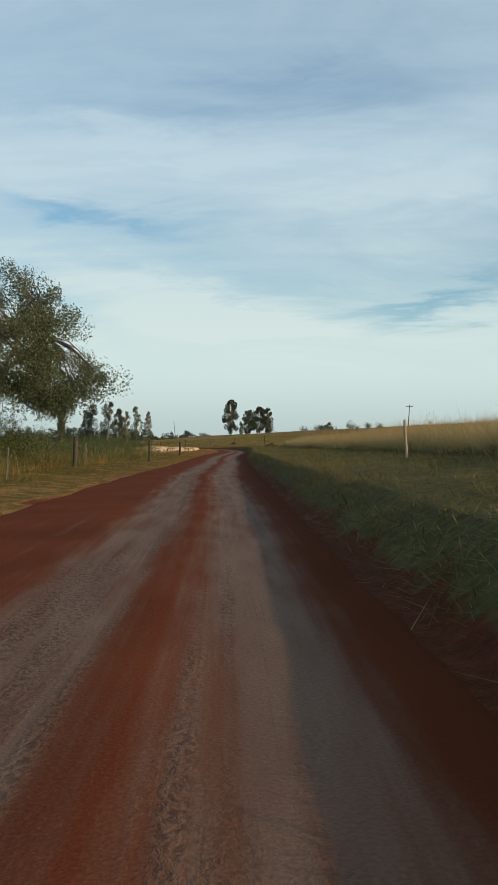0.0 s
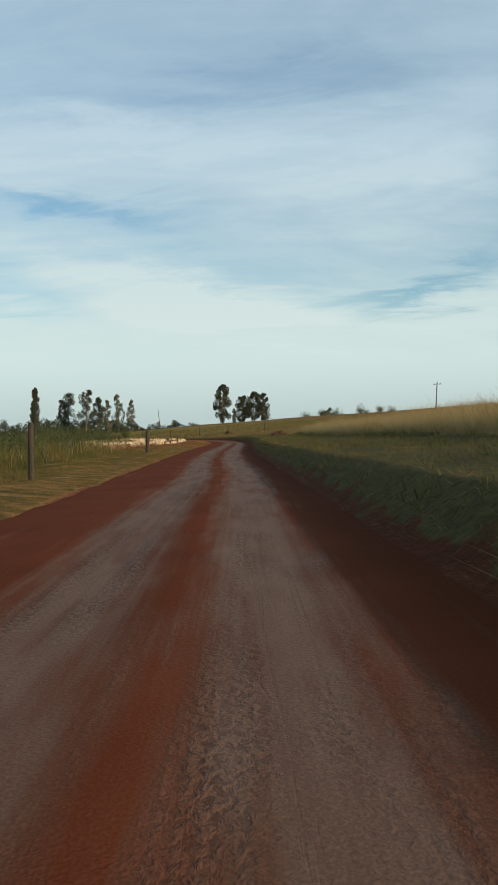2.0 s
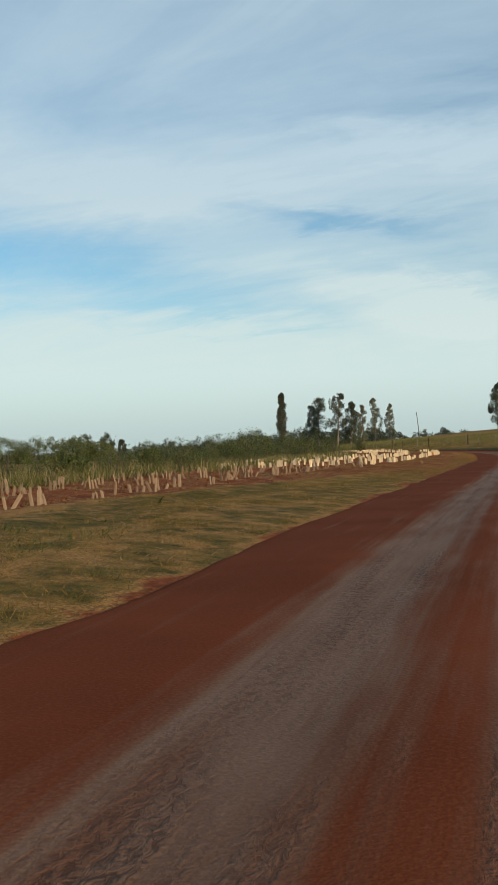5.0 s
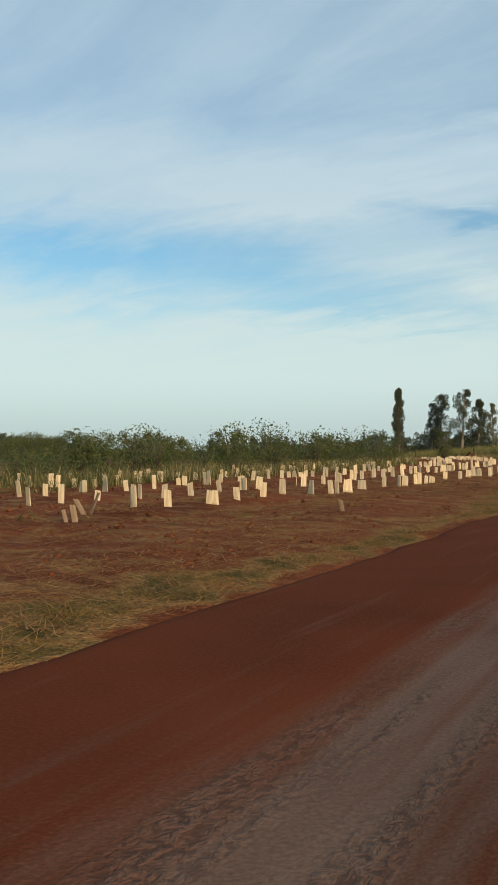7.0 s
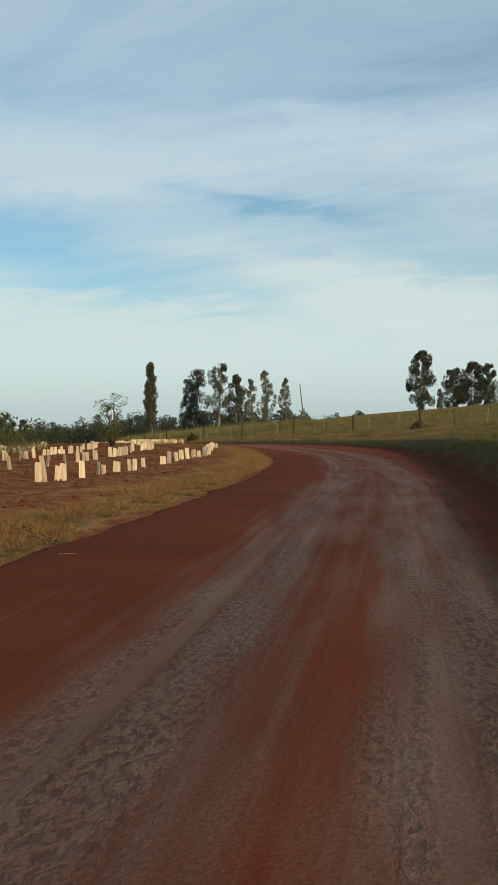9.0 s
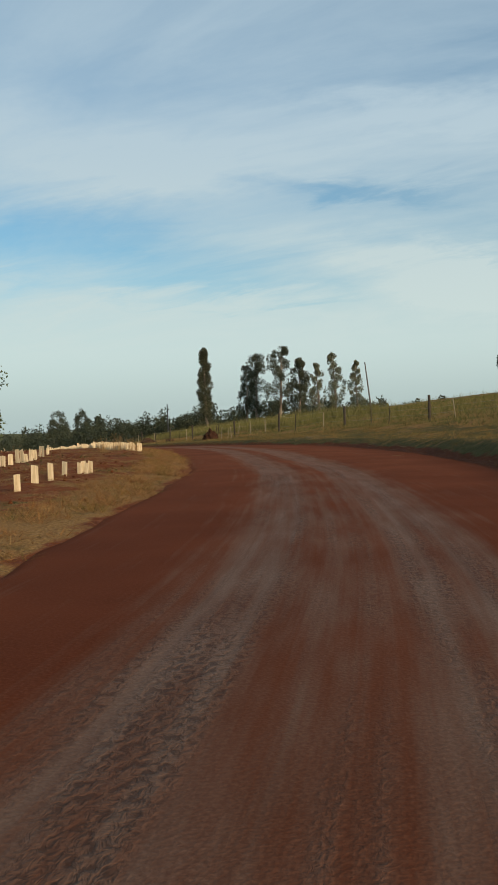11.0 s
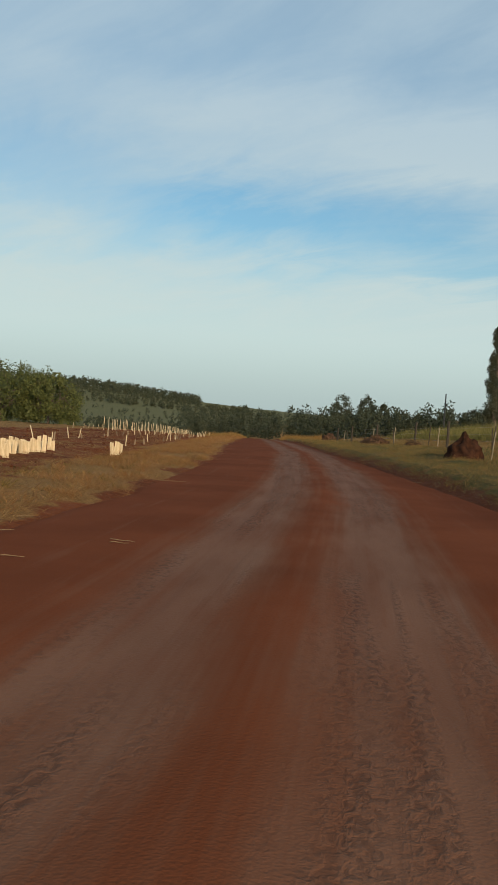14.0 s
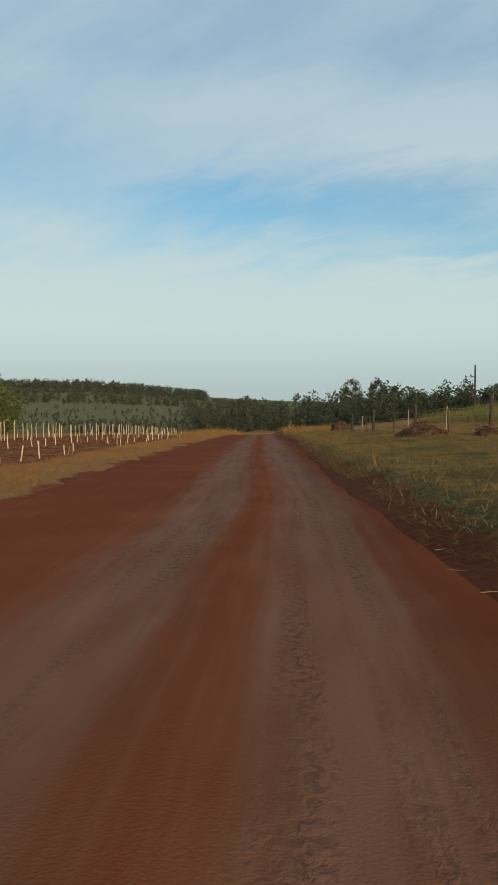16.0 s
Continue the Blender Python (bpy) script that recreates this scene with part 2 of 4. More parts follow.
def leaf_paint(name, a, b):
    p = Paint(name, 0.6, 0.25)
    r = p.chance(True)
    tint = p.mix(p.math("MULTIPLY", p.chance(), 0.55), p.mix(r, a, b), p.mix(r, tuple(1.5 * v for v in a), (1.7 * b[0], 1.45 * b[1], 1.3 * b[2])))
    p.colour(tint)
    return p.glow_through(0.3).m


def wood_paint(name, a, b, rough=0.8):
    p = Paint(name, rough)
    g = p.noise(9.0, 6, 0.6, (4.0, 4.0, 0.35), 0.6)
    s = p.noise(1.3, 3)
    base = p.mix(p.range(g, 0.35, 0.65), a, b)
    base = p.mix(p.range(s, 0.5, 0.8, 0.0, 0.5), base, tuple(0.55 * v for v in a))
    hue = p.mix(p.math("MULTIPLY", p.chance(), 0.35), base, p.mix(0.35, base, tuple(1.5 * v for v in b)))
    p.colour(hue)
    return p.bump(g, 0.4, 0.01).m


EARTH, ROAD = earth_paint(), road_paint()
VERGE = blade_paint("verge_blades", (0.075, 0.061, 0.012), (0.15, 0.106, 0.024), (0.26, 0.155, 0.046))
BANK = blade_paint("bank_blades", (0.076, 0.069, 0.022), (0.138, 0.12, 0.042), (0.25, 0.195, 0.09))
GOLD = blade_paint("golden_blades", (0.32, 0.235, 0.105), (0.48, 0.365, 0.18), (0.19, 0.155, 0.062), 0.62)
STRAW = blade_paint("straw_blades", (0.28, 0.158, 0.060), (0.41, 0.265, 0.112), (0.20, 0.098, 0.038))
DRY = blade_paint("dry_mixed_blades", (0.20, 0.110, 0.034), (0.33, 0.195, 0.070), (0.125, 0.080, 0.022))
RUST = blade_paint("rusty_straw_blades", (0.22, 0.100, 0.034), (0.35, 0.180, 0.070), (0.13, 0.060, 0.022))
MEADOW = blade_paint("meadow_blades", (0.085, 0.088, 0.024), (0.17, 0.155, 0.050), (0.27, 0.22, 0.095))
WEED = blade_paint("weed_blades", (0.042, 0.052, 0.014), (0.088, 0.094, 0.028), (0.19, 0.155, 0.06))
GUM_LEAF = leaf_paint("gum_leaf", (0.036, 0.046, 0.027), (0.085, 0.092, 0.056))
PALE_LEAF = leaf_paint("pale_leaf", (0.085, 0.098, 0.060), (0.17, 0.175, 0.11))
SHRUB_LEAF = leaf_paint("shrub_leaf", (0.030, 0.045, 0.012), (0.090, 0.105, 0.030))
# woodland leaf colour raised and greyed a little to stand for distance haze
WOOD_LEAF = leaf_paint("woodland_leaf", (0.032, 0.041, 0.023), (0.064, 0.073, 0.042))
BARK = wood_paint("grey_bark", (0.16, 0.12, 0.09), (0.28, 0.23, 0.18), 0.9)
POST = wood_paint("weathered_post", (0.032, 0.026, 0.021), (0.075, 0.062, 0.048), 0.9)
GREY_POST = wood_paint("grey_pole", (0.08, 0.075, 0.07), (0.15, 0.14, 0.13), 0.9)
PALE_POST = wood_paint("pale_stake", (0.18, 0.145, 0.10), (0.32, 0.265, 0.19), 0.85)
BOARD = wood_paint("fresh_sawn_board", (0.42, 0.31, 0.18), (0.66, 0.54, 0.36), 0.75)
DARK_BARK = wood_paint("dark_bark", (0.060, 0.047, 0.036), (0.13, 0.10, 0.078), 0.9)

# ---- lie of the land ----
ROAD_Y = [-400, -60, 0, 40, 80, 110, 140, 165, 185, 200, 212, 222, 235, 250, 262, 275, 300, 340, 420, 520, 700, 4000]
ROAD_X = [-1.8, -1.6, -1.5, -1.4, -1.1, -0.7, 0.4, 1.0, 0.4, -0.9, -3.3, -6.6, -12.4, -21.6, -29.7, -39.1, -56.2, -84, -138, -200, -300, -1500]
RISE_Y = [-4000, 0, 150, 170, 205, 230, 243, 256, 262, 280, 300, 340, 400, 500, 700, 4000]
RISE_Z = [0, 0, 0.02, 0.07, 0.22, 0.30, 0.22, 0.02, -0.1, -0.5, -1.0, -2.3, -5.0, -9.0, -12.0, -12.0]
WIDE_Y = [-4000, 110, 150, 185, 205, 222, 235, 250, 262, 4000]
WIDE_D = [2.75, 2.8, 3.0, 3.2, 3.6, 3.9, 3.9, 2.95, 2.65, 2.55]
_y = np.arange(-400.0, 3200.0, 1.0)


def _eased(ys, vs, reach=7):
    v = np.interp(_y, ys, vs)
    k = np.hanning(2 * reach + 1)
    return np.convolve(np.pad(v, reach, mode="edge"), k / k.sum(), mode="valid")


_x, _z, _w = _eased(ROAD_Y, ROAD_X), _eased(RISE_Y, RISE_Z, 12), _eased(WIDE_Y, WIDE_D)
_c = np.cos(np.arctan(np.gradient(_x)))


def road_x(y):
    return np.interp(y, _y, _x)


def tuck(y):
    """How much nearer the left edge lies than the right one."""
    return (0.42 + 0.2 * ease(146, 158, y)) * ease(35, 62, y) * (1 - ease(190, 208, y))


def across(x, y):
    """Signed distance from the road's middle (right is positive) and the half width there."""
    d = (x - road_x(y)) * np.interp(y, _y, _c)
    return d, np.interp(y, _y, _w) - np.where(d < 0, tuck(y), 0)


def ease(a, b, v):
    k = np.clip((v - a) / (b - a), 0, 1)
    return k * k * (3 - 2 * k)


def waves(x, y, size, seed):
    """Smooth, cheap unevenness."""
    r = np.random.RandomState(seed)
    out = 0
    for _ in range(6):
        a, k, f = r.uniform(0, 6.28), r.uniform(0.6, 1.8) * 6.28 / size, r.uniform(0, 6.28)
        out = out + np.sin((x * np.cos(a) + y * np.sin(a)) * k + f)
    return out / 6


RIGHT_E, RIGHT_Z = [0, 0.25, 0.6, 1.1, 3.5, 6, 7.4, 11, 18, 25, 40, 56, 94, 200, 600, 3000], [0, 0.05, 0.44, 0.84, 1.14, 1.32, 1.78, 2.12, 3.1, 4.0, 5.8, 7.4, 9.0, 11.0, 12.0, 12.0]
LATE_E, LATE_Z = [0, 1, 3, 5.2, 9, 12, 18, 26, 40, 56, 94, 200, 600, 3000], [0, 0.36, 0.46, 0.53, 0.86, 1.22, 2.1, 3.3, 4.8, 6.5, 9.0, 11.0, 12.0, 12.0]
LEFT_E, LEFT_Z = [0, 0.5, 2, 6, 30, 100, 300, 800, 3000], [0, 0.06, 0.16, 0.2, 0.0, -1.2, -3.5, -4.0, -4.0]


def land(x, y, bare=False):
    """Height of the ground; bare leaves out the small unevenness."""
    x, y = np.asarray(x, float), np.asarray(y, float)
    d, w = across(x, y)
    z = np.interp(y, _y, _z)
    e_r, e_l = np.maximum(d - w, 0), np.maximum(-d - w, 0)
    right = np.interp(e_r, RIGHT_E, RIGHT_Z) * (0.8 + 0.2 * ease(100, 200, y))
    right = right + (np.interp(e_r, LATE_E, LATE_Z) - right) * np.where(e_r > 3, ease(135, 205, y), ease(190, 235, y))
    left = np.interp(e_l, LEFT_E, LEFT_Z) - 0.45 * ease(238, 262, y) * ease(0.5, 4, e_l)
    z = z + right + left
    far = np.hypot(x + 30, y - 260)
    turn = np.degrees(np.arctan2(-(x + 30), y - 260))
    hills = ease(650, 1700, far) * (16 + 30 * ease(33, 47, turn) * (1 - ease(80, 110, turn)))
    z = z + np.where(y > 0, hills, 0.35 * hills)
    if bare:
        return z
    off = np.maximum(e_r, e_l)
    z = z + ease(0.3, 3, off) * (0.10 * waves(x, y, 5, 3) + 0.035 * waves(x, y, 1.7, 4))
    z = z + ease(2.5 - 1.9 * ease(195, 215, y), 5 - 2.6 * ease(195, 215, y), e_l) * ease(98, 112, y) * (1 - ease(20, 30, e_l)) * (0.13 * waves(x, y, 2.6, 7) + 0.07 * waves(x, y, 1.1, 8))
    z = z + ease(1, 4, e_r) * ease(190, 215, y) * (1 - ease(14, 24, e_r)) * (0.13 * waves(x, y, 4, 9) + 0.06 * waves(x, y, 1.8, 10))
    z = z + ease(20, 80, off) * 0.6 * waves(x, y, 60, 5) + ease(100, 400, off) * 2.0 * waves(x, y, 260, 6)
    return z


def sheet(name, xs, ys, zs, material, cover=None, smooth=True):
    """A grid mesh from 2D arrays."""
    rows, cols = xs.shape
    me = bpy.data.meshes.new(name)
    i = np.arange(rows * cols).reshape(rows, cols)
    quads = np.stack([i[:-1, :-1], i[:-1, 1:], i[1:, 1:], i[1:, :-1]], -1).reshape(-1, 4)
    raw_mesh(me, np.stack([xs, ys, zs], -1).reshape(-1, 3), quads)
    if cover is not None:
        a = me.attributes.new("cover", "FLOAT_COLOR", "POINT")
        a.data.foreach_set("color", np.concatenate([cover.reshape(-1, 3), np.ones((rows * cols, 1))], 1).astype(np.float32).ravel())
    me.polygons.foreach_set("use_smooth", np.full(len(me.polygons), smooth))
    me.materials.append(material)
    return new(name, me)


def raw_mesh(me, verts, faces):
    faces = np.asarray(faces)
    n, k = faces.shape
    me.vertices.add(len(verts))
    me.vertices.foreach_set("co", np.asarray(verts, np.float32).ravel())
    me.loops.add(n * k)
    me.loops.foreach_set("vertex_index", faces.astype(np.int32).ravel())
    me.polygons.add(n)
    me.polygons.foreach_set("loop_start", np.arange(0, n * k, k, dtype=np.int32))
    me.polygons.foreach_set("loop_total", np.full(n, k, np.int32))
    me.update(calc_edges=True)
    

def spread(stops):
    """Coordinates from (start, step) pairs up to the last start."""
    out = []
    for (a, s), (b, _) in zip(stops, stops[1:]):
        out += list(np.arange(a, b, s))
    return np.array(out + [stops[-1][0]])


g_n = spread([(-3200, 320), (-960, 80), (-320, 25), (-120, 8), (-48, 2.5), (-18, 0.9), (-7.2, 0.3), (8.4, 0.6), (15, 1.2), (33, 4), (81, 14), (221, 50), (721, 160), (3200, 1)])
g_y = spread([(-1500, 150), (-300, 30), (-60, 6), (-12, 0.95), (330, 2.5), (430, 9), (700, 40), (1500, 100), (3100, 1)])
N, Y = np.meshgrid(g_n, g_y)
X = N + road_x(Y) * (1 - ease(60, 500, np.abs(N)))
D, W = across(X, Y)
Z = land(X, Y) - 0.10 * (1 - ease(-0.45, 0.05, np.abs(D) - W))
e_r, e_l = D - W, -D - W


def bare_soil(x, y):
    """How bare the ground is: the ploughed field on the left and the road's edges."""
    d, w = across(x, y)
    e_l, e_r = -d - w, d - w
    e_l = e_l + 0.35 * waves(x, y, 5.5, 61) + 0.30 * waves(x, y, 1.9, 62)
    e_r = e_r + 0.22 * waves(x, y, 3.4, 63) + 0.2 * waves(x, y, 1.3, 64)
    k = 1 - ease(103, 142, y)
    late = ease(240, 262, y)
    near = 0.9 * ease(128, 138, y) * (1 - ease(147, 154, y))
    field = ease(0.9 - near + 4.2 * k + 1.6 * late, 2.0 - near + 5.2 * k + 2.0 * late, e_l) * (1 - ease(15, 19, e_l)) * ease(94, 108, y) * (1 - ease(330, 380, y))
    return np.maximum(0.66 * field, np.where(d > 0, 1 - ease(0.15 + 0.25 * late, 0.65 + 0.4 * late, e_r), 1 - ease(-0.1, 0.35, e_l)))


soil = bare_soil(X, Y)
ploughed = np.where(D < 0, ease(0.2, 0.6, soil), 0)
dry = np.where(D > 0, np.maximum(ease(7.0, 9, e_r) * (0.85 - 0.4 * ease(15, 60, e_r)), 0.28 * ease(190, 230, Y)), 0.45 + 0.45 * ease(170, 215, Y) * (1 - ease(10, 40, e_l)) - 0.38 * ease(40, 120, e_l))
dry = np.maximum(dry, ploughed)
late_dry = np.where(D < 0, 0.85 * ease(198, 222, Y) * (1 - ease(8, 20, e_l)), 0)
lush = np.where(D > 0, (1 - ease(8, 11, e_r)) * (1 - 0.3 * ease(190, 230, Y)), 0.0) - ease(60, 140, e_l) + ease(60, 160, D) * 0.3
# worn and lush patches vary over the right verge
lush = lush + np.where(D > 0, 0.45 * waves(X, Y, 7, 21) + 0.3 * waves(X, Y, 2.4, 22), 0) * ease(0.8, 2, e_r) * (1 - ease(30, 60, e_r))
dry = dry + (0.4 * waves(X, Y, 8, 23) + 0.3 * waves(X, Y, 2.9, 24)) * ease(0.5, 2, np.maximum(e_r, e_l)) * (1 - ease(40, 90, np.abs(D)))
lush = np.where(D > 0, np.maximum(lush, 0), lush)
dry = np.maximum(dry, late_dry)
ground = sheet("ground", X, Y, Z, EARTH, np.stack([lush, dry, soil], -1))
tagged(ground, "rolling red earth farmland with grass banks", "ground", kind="structure")

# ---- the dirt road, with two worn wheel tracks ----
r_y, r_k = np.arange(-25, 520, 0.8), np.linspace(-1, 1, 57)
K, RY = np.meshgrid(r_k, r_y)
RW = np.interp(RY, _y, _w) + 0.25 - np.where(K < 0, tuck(RY), 0)
RC = np.interp(RY, _y, _c)
fringe = np.where(K < 0, 0.30, 0.12) * waves(RY, K, 7, 17) + np.where(K < 0, 0.22, 0.10) * waves(RY, K, 2.6, 11) + 0.12 * waves(RY, K * 3, 1.3, 12)
RD = K * RW + np.abs(K) ** 6 * fringe
slant = np.gradient(_x)
RX = road_x(RY) + RD * RC
RYY = RY - RD * RC * np.interp(RY, _y, slant)
shift = np.interp(RY, [-5, 8, 20, 30, 38, 55, 66, 85, 110, 150, 163, 178, 192, 210, 222, 235, 250, 262, 272, 300], [0.4, 0.36, 0.2, 0, -0.26, 0, 0.1, -0.15, 0, 0.1, 0.22, 0.0, -0.3, -1.2, -1.6, -1.4, -0.5, 0.0, 0.6, 0.2])


def band(a, b, soft=0.36):
    v = RD - shift + 0.10 * waves(RY, RY * 0, 23, 14)
    return ease(a - soft, a + soft, v) * (1 - ease(b - soft, b + soft, v))


tracks = np.maximum(band(-0.62, 0.38), band(0.86, 1.95))
# the bend is worn almost evenly from side to side
bend_worn = ease(158, 176, RY) * (1 - ease(204, 222, RY))
tracks = np.maximum(tracks * (1 - 0.22 * bend_worn), 0.5 * bend_worn * band(-0.75, 2.05, 0.5))
# weight of the painted shade along the right edge, weaker into the bend
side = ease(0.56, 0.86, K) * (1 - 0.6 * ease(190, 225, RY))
RZ = np.interp(RY, _y, _z) + 0.035 * (1 - (RD / RW) ** 2) - 0.030 * tracks - 0.09 * ease(0.90, 1.0, np.abs(K))
RZ += 0.010 * waves(RX, RYY, 2.2, 15) + 0.006 * waves(RX * 3, RYY, 0.9, 16)
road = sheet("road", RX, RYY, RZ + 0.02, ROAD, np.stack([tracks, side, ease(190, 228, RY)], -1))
lane = road.data.attributes.new("lane", "FLOAT_VECTOR", "POINT")
lane.data.foreach_set("vector", np.stack([RD - shift, np.cumsum(0.8 / RC, 0), 0 * RY], -1).astype(np.float32).ravel())
tagged(road, "red dirt road with two greyish worn wheel tracks", "road", kind="structure")

# ---- makers ----


def part(name, bm, material, parent, label=""):
    me = bpy.data.meshes.new(name)
    bm.to_mesh(me)
    bm.free()
    me.materials.append(material)
    ob = new(name, me)
    ob.parent = parent
    return tagged(ob, label)


def empty(name, x, y, z=None, turn=0.0):
    ob = new(name)
    ob.empty_display_size = 0.3
    ob.matrix_world = pose(x, y, float(land(x, y)) if z is None else z, 0, 0, turn)
    return ob


def tube(bm, points, radii, sides=7):
    """A tapering limb along points."""
    rings = []
    pts = [Vector(p) for p in points]
    for i, p in enumerate(pts):
        way = (pts[min(i + 1, len(pts) - 1)] - pts[max(i - 1, 0)]).normalized()
        a = way.orthogonal().normalized()
        c = way.cross(a)
        rings.append([bm.verts.new(p + (a * math.cos(t) + c * math.sin(t)) * radii[i]) for t in np.linspace(0, 2 * math.pi, sides, endpoint=False)])
    for lo, hi in zip(rings, rings[1:]):
        for k in range(sides):
            bm.faces.new((lo[k], lo[(k + 1) % sides], hi[(k + 1) % sides], hi[k])).smooth = True
    bm.faces.new(rings[-1])
    bm.faces.new(rings[0][::-1])


def foliage(name, centres, radius, count, size, material, parent, rng, droop=0.0, flat=1.0):
    """Leaves scattered through clumps: small bent quads, as one mesh."""
    centres, radius = np.asarray(centres, float), np.asarray(radius, float)
    pick = rng.randint(0, len(centres), count)
    v = rng.normal(size=(count, 3))
    v /= np.linalg.norm(v, axis=1)[:, None]
    v *= (rng.uniform(0.25, 1.0, count) ** 0.6)[:, None] * radius[pick][:, None]
    v[:, 2] *= flat
    p = centres[pick] + v
    p[:, 2] -= droop * rng.uniform(0, 1, count) ** 2 * radius[pick]
    a = rng.normal(size=(count, 3))
    a[:, 2] -= 1.2 * droop
    a /= np.linalg.norm(a, axis=1)[:, None]
    c = np.cross(a, rng.normal(size=(count, 3)))
    c /= np.linalg.norm(c, axis=1)[:, None] + 1e-9
    s = size * rng.uniform(0.6, 1.5, count)[:, None]
    verts = np.stack([p - a * s, p + c * s * 0.45, p + a * s, p - c * s * 0.45], 1).reshape(-1, 3)
    me = bpy.data.meshes.new(name)
    raw_mesh(me, verts, np.arange(4 * count).reshape(-1, 4))
    me.materials.append(material)
    ob = new(name, me)
    ob.parent = parent
    return ob


def blades(name, x, y, height, width, material, rng, lean=0.35, label="", category="grass", z=None, bend=0.0, simple=False):
    """Grass: each blade a thin two-piece sliver."""
    n = len(x)
    z = land(x, y) - 0.02 if z is None else z
    h, a = height * rng.uniform(0.45, 1.2, n), rng.uniform(0, 6.283, n)
    t, q = rng.uniform(0, 6.283, n), lean * rng.uniform(0.2, 1.3, n)
    base = np.stack([x, y, z], -1)
    side = np.stack([np.cos(a), np.sin(a), 0 * a], -1) * (width * rng.uniform(0.6, 1.4, n))[:, None]
    go = np.stack([np.cos(t) * q, np.sin(t) * q, np.ones(n)], -1)
    mid = base + go * (h * 0.55)[:, None]
    tip = base + go * h[:, None] + np.stack([np.cos(t), np.sin(t), 0 * t - bend], -1) * (h * q * 0.7)[:, None]
    if simple:
        me = bpy.data.meshes.new(name)
        raw_mesh(me, np.stack([base - side, base + side, tip], 1).reshape(-1, 3), np.arange(3 * n).reshape(-1, 3))
        me.materials.append(material)
        return tagged(new(name, me), label, category, kind="stuff")
    verts = np.stack([base - side, base + side, mid + side * 0.7, tip, mid - side * 0.7], 1).reshape(-1, 3)
    i = 5 * np.arange(n)[:, None]
    faces = np.concatenate([i + [0, 1, 2, 4]], 0)
    tris = i + [4, 2, 3]
    me = bpy.data.meshes.new(name)
    flat = np.concatenate([np.concatenate([faces, tris], 1).ravel()])
    me.vertices.add(5 * n)
    me.vertices.foreach_set("co", verts.astype(np.float32).ravel())
    me.loops.add(7 * n)
    me.loops.foreach_set("vertex_index", flat.astype(np.int32))
    me.polygons.add(2 * n)
    start = (7 * np.arange(n)[:, None] + [0, 4]).ravel()
    me.polygons.foreach_set("loop_start", start.astype(np.int32))
    me.polygons.foreach_set("loop_total", np.tile([4, 3], n).astype(np.int32))
    me.update(calc_edges=True)
    me.materials.append(material)
    return tagged(new(name, me), label, category, kind="stuff")


def gum_tree(x, y, top, wide, kind="gum", seed=1, base=None, label="", lean=0.0, leaves=3000):
    """A tall eucalypt: bare lower trunk, limbs and a broken crown of clumps."""
    rng = np.random.RandomState(seed)
    z = float(land(x, y)) - 0.2 if base is None else base
    tree = empty("tree", x, y, z)
    high = top - z
    bm = bmesh.new()
    pts = [(lean * high * k + 0.02 * high * math.sin(3 * k + seed), 0.015 * high * math.sin(4 * k), high * k) for k in np.linspace(0, 0.93, 8)]
    r0 = 0.022 * high
    tube(bm, pts, [r0 * (1 - 0.88 * k) + 0.02 for k in np.linspace(0, 1, 8)])
    cs, rs = [], []
    column = kind == "column"
    levels = 64 if column else 48
    for i in range(levels):
        k = (0.06 if column else 0.13) + (0.92 if column else 0.82) * (i + rng.uniform(0, 0.8)) / levels
        shape = np.interp(k, [0.05, 0.2, 0.5, 0.8, 1], [1.35, 1.25, 1.0, 0.72, 0.34]) if column else np.interp(k, [0.12, 0.25, 0.48, 0.76, 0.97], [0.65, 1.0, 1.02, 0.76, 0.26])
        reach = wide / 2 * shape * rng.uniform(0.25, 0.5 if column else 0.85)
        a = rng.uniform(0, 6.283)
        stem = np.array([np.interp(k, np.linspace(0, 0.93, 8), [p[j] for p in pts]) for j in range(3)])
        tip = stem + [reach * math.cos(a), reach * math.sin(a), reach * rng.uniform(0.2, 0.9)]
        if i % 3 == 0:
            mid = (stem * 0.5 + tip * 0.5) + [0, 0, -0.08 * reach]
            tube(bm, [stem, mid, tip], [r0 * 0.32, r0 * 0.2, 0.02], 5)
        cs.append(tip)
        rs.append(wide * rng.uniform(0.10, 0.18) * (1.5 * (0.25 + 0.62 * shape) if column else 0.38 + 0.62 * shape))
    cs.append([pts[-1][0], pts[-1][1], high * 0.95])
    rs.append(0.12 * wide)
    part("trunk", bm, BARK, tree)
    foliage("crown", cs, rs, int(leaves * 2.6), 0.185, PALE_LEAF if kind == "pale" else GUM_LEAF, tree, rng, 0.35, 1.25)
    return tagged(tree, label or "tall dark eucalyptus tree with broken clumped crown", "tree")


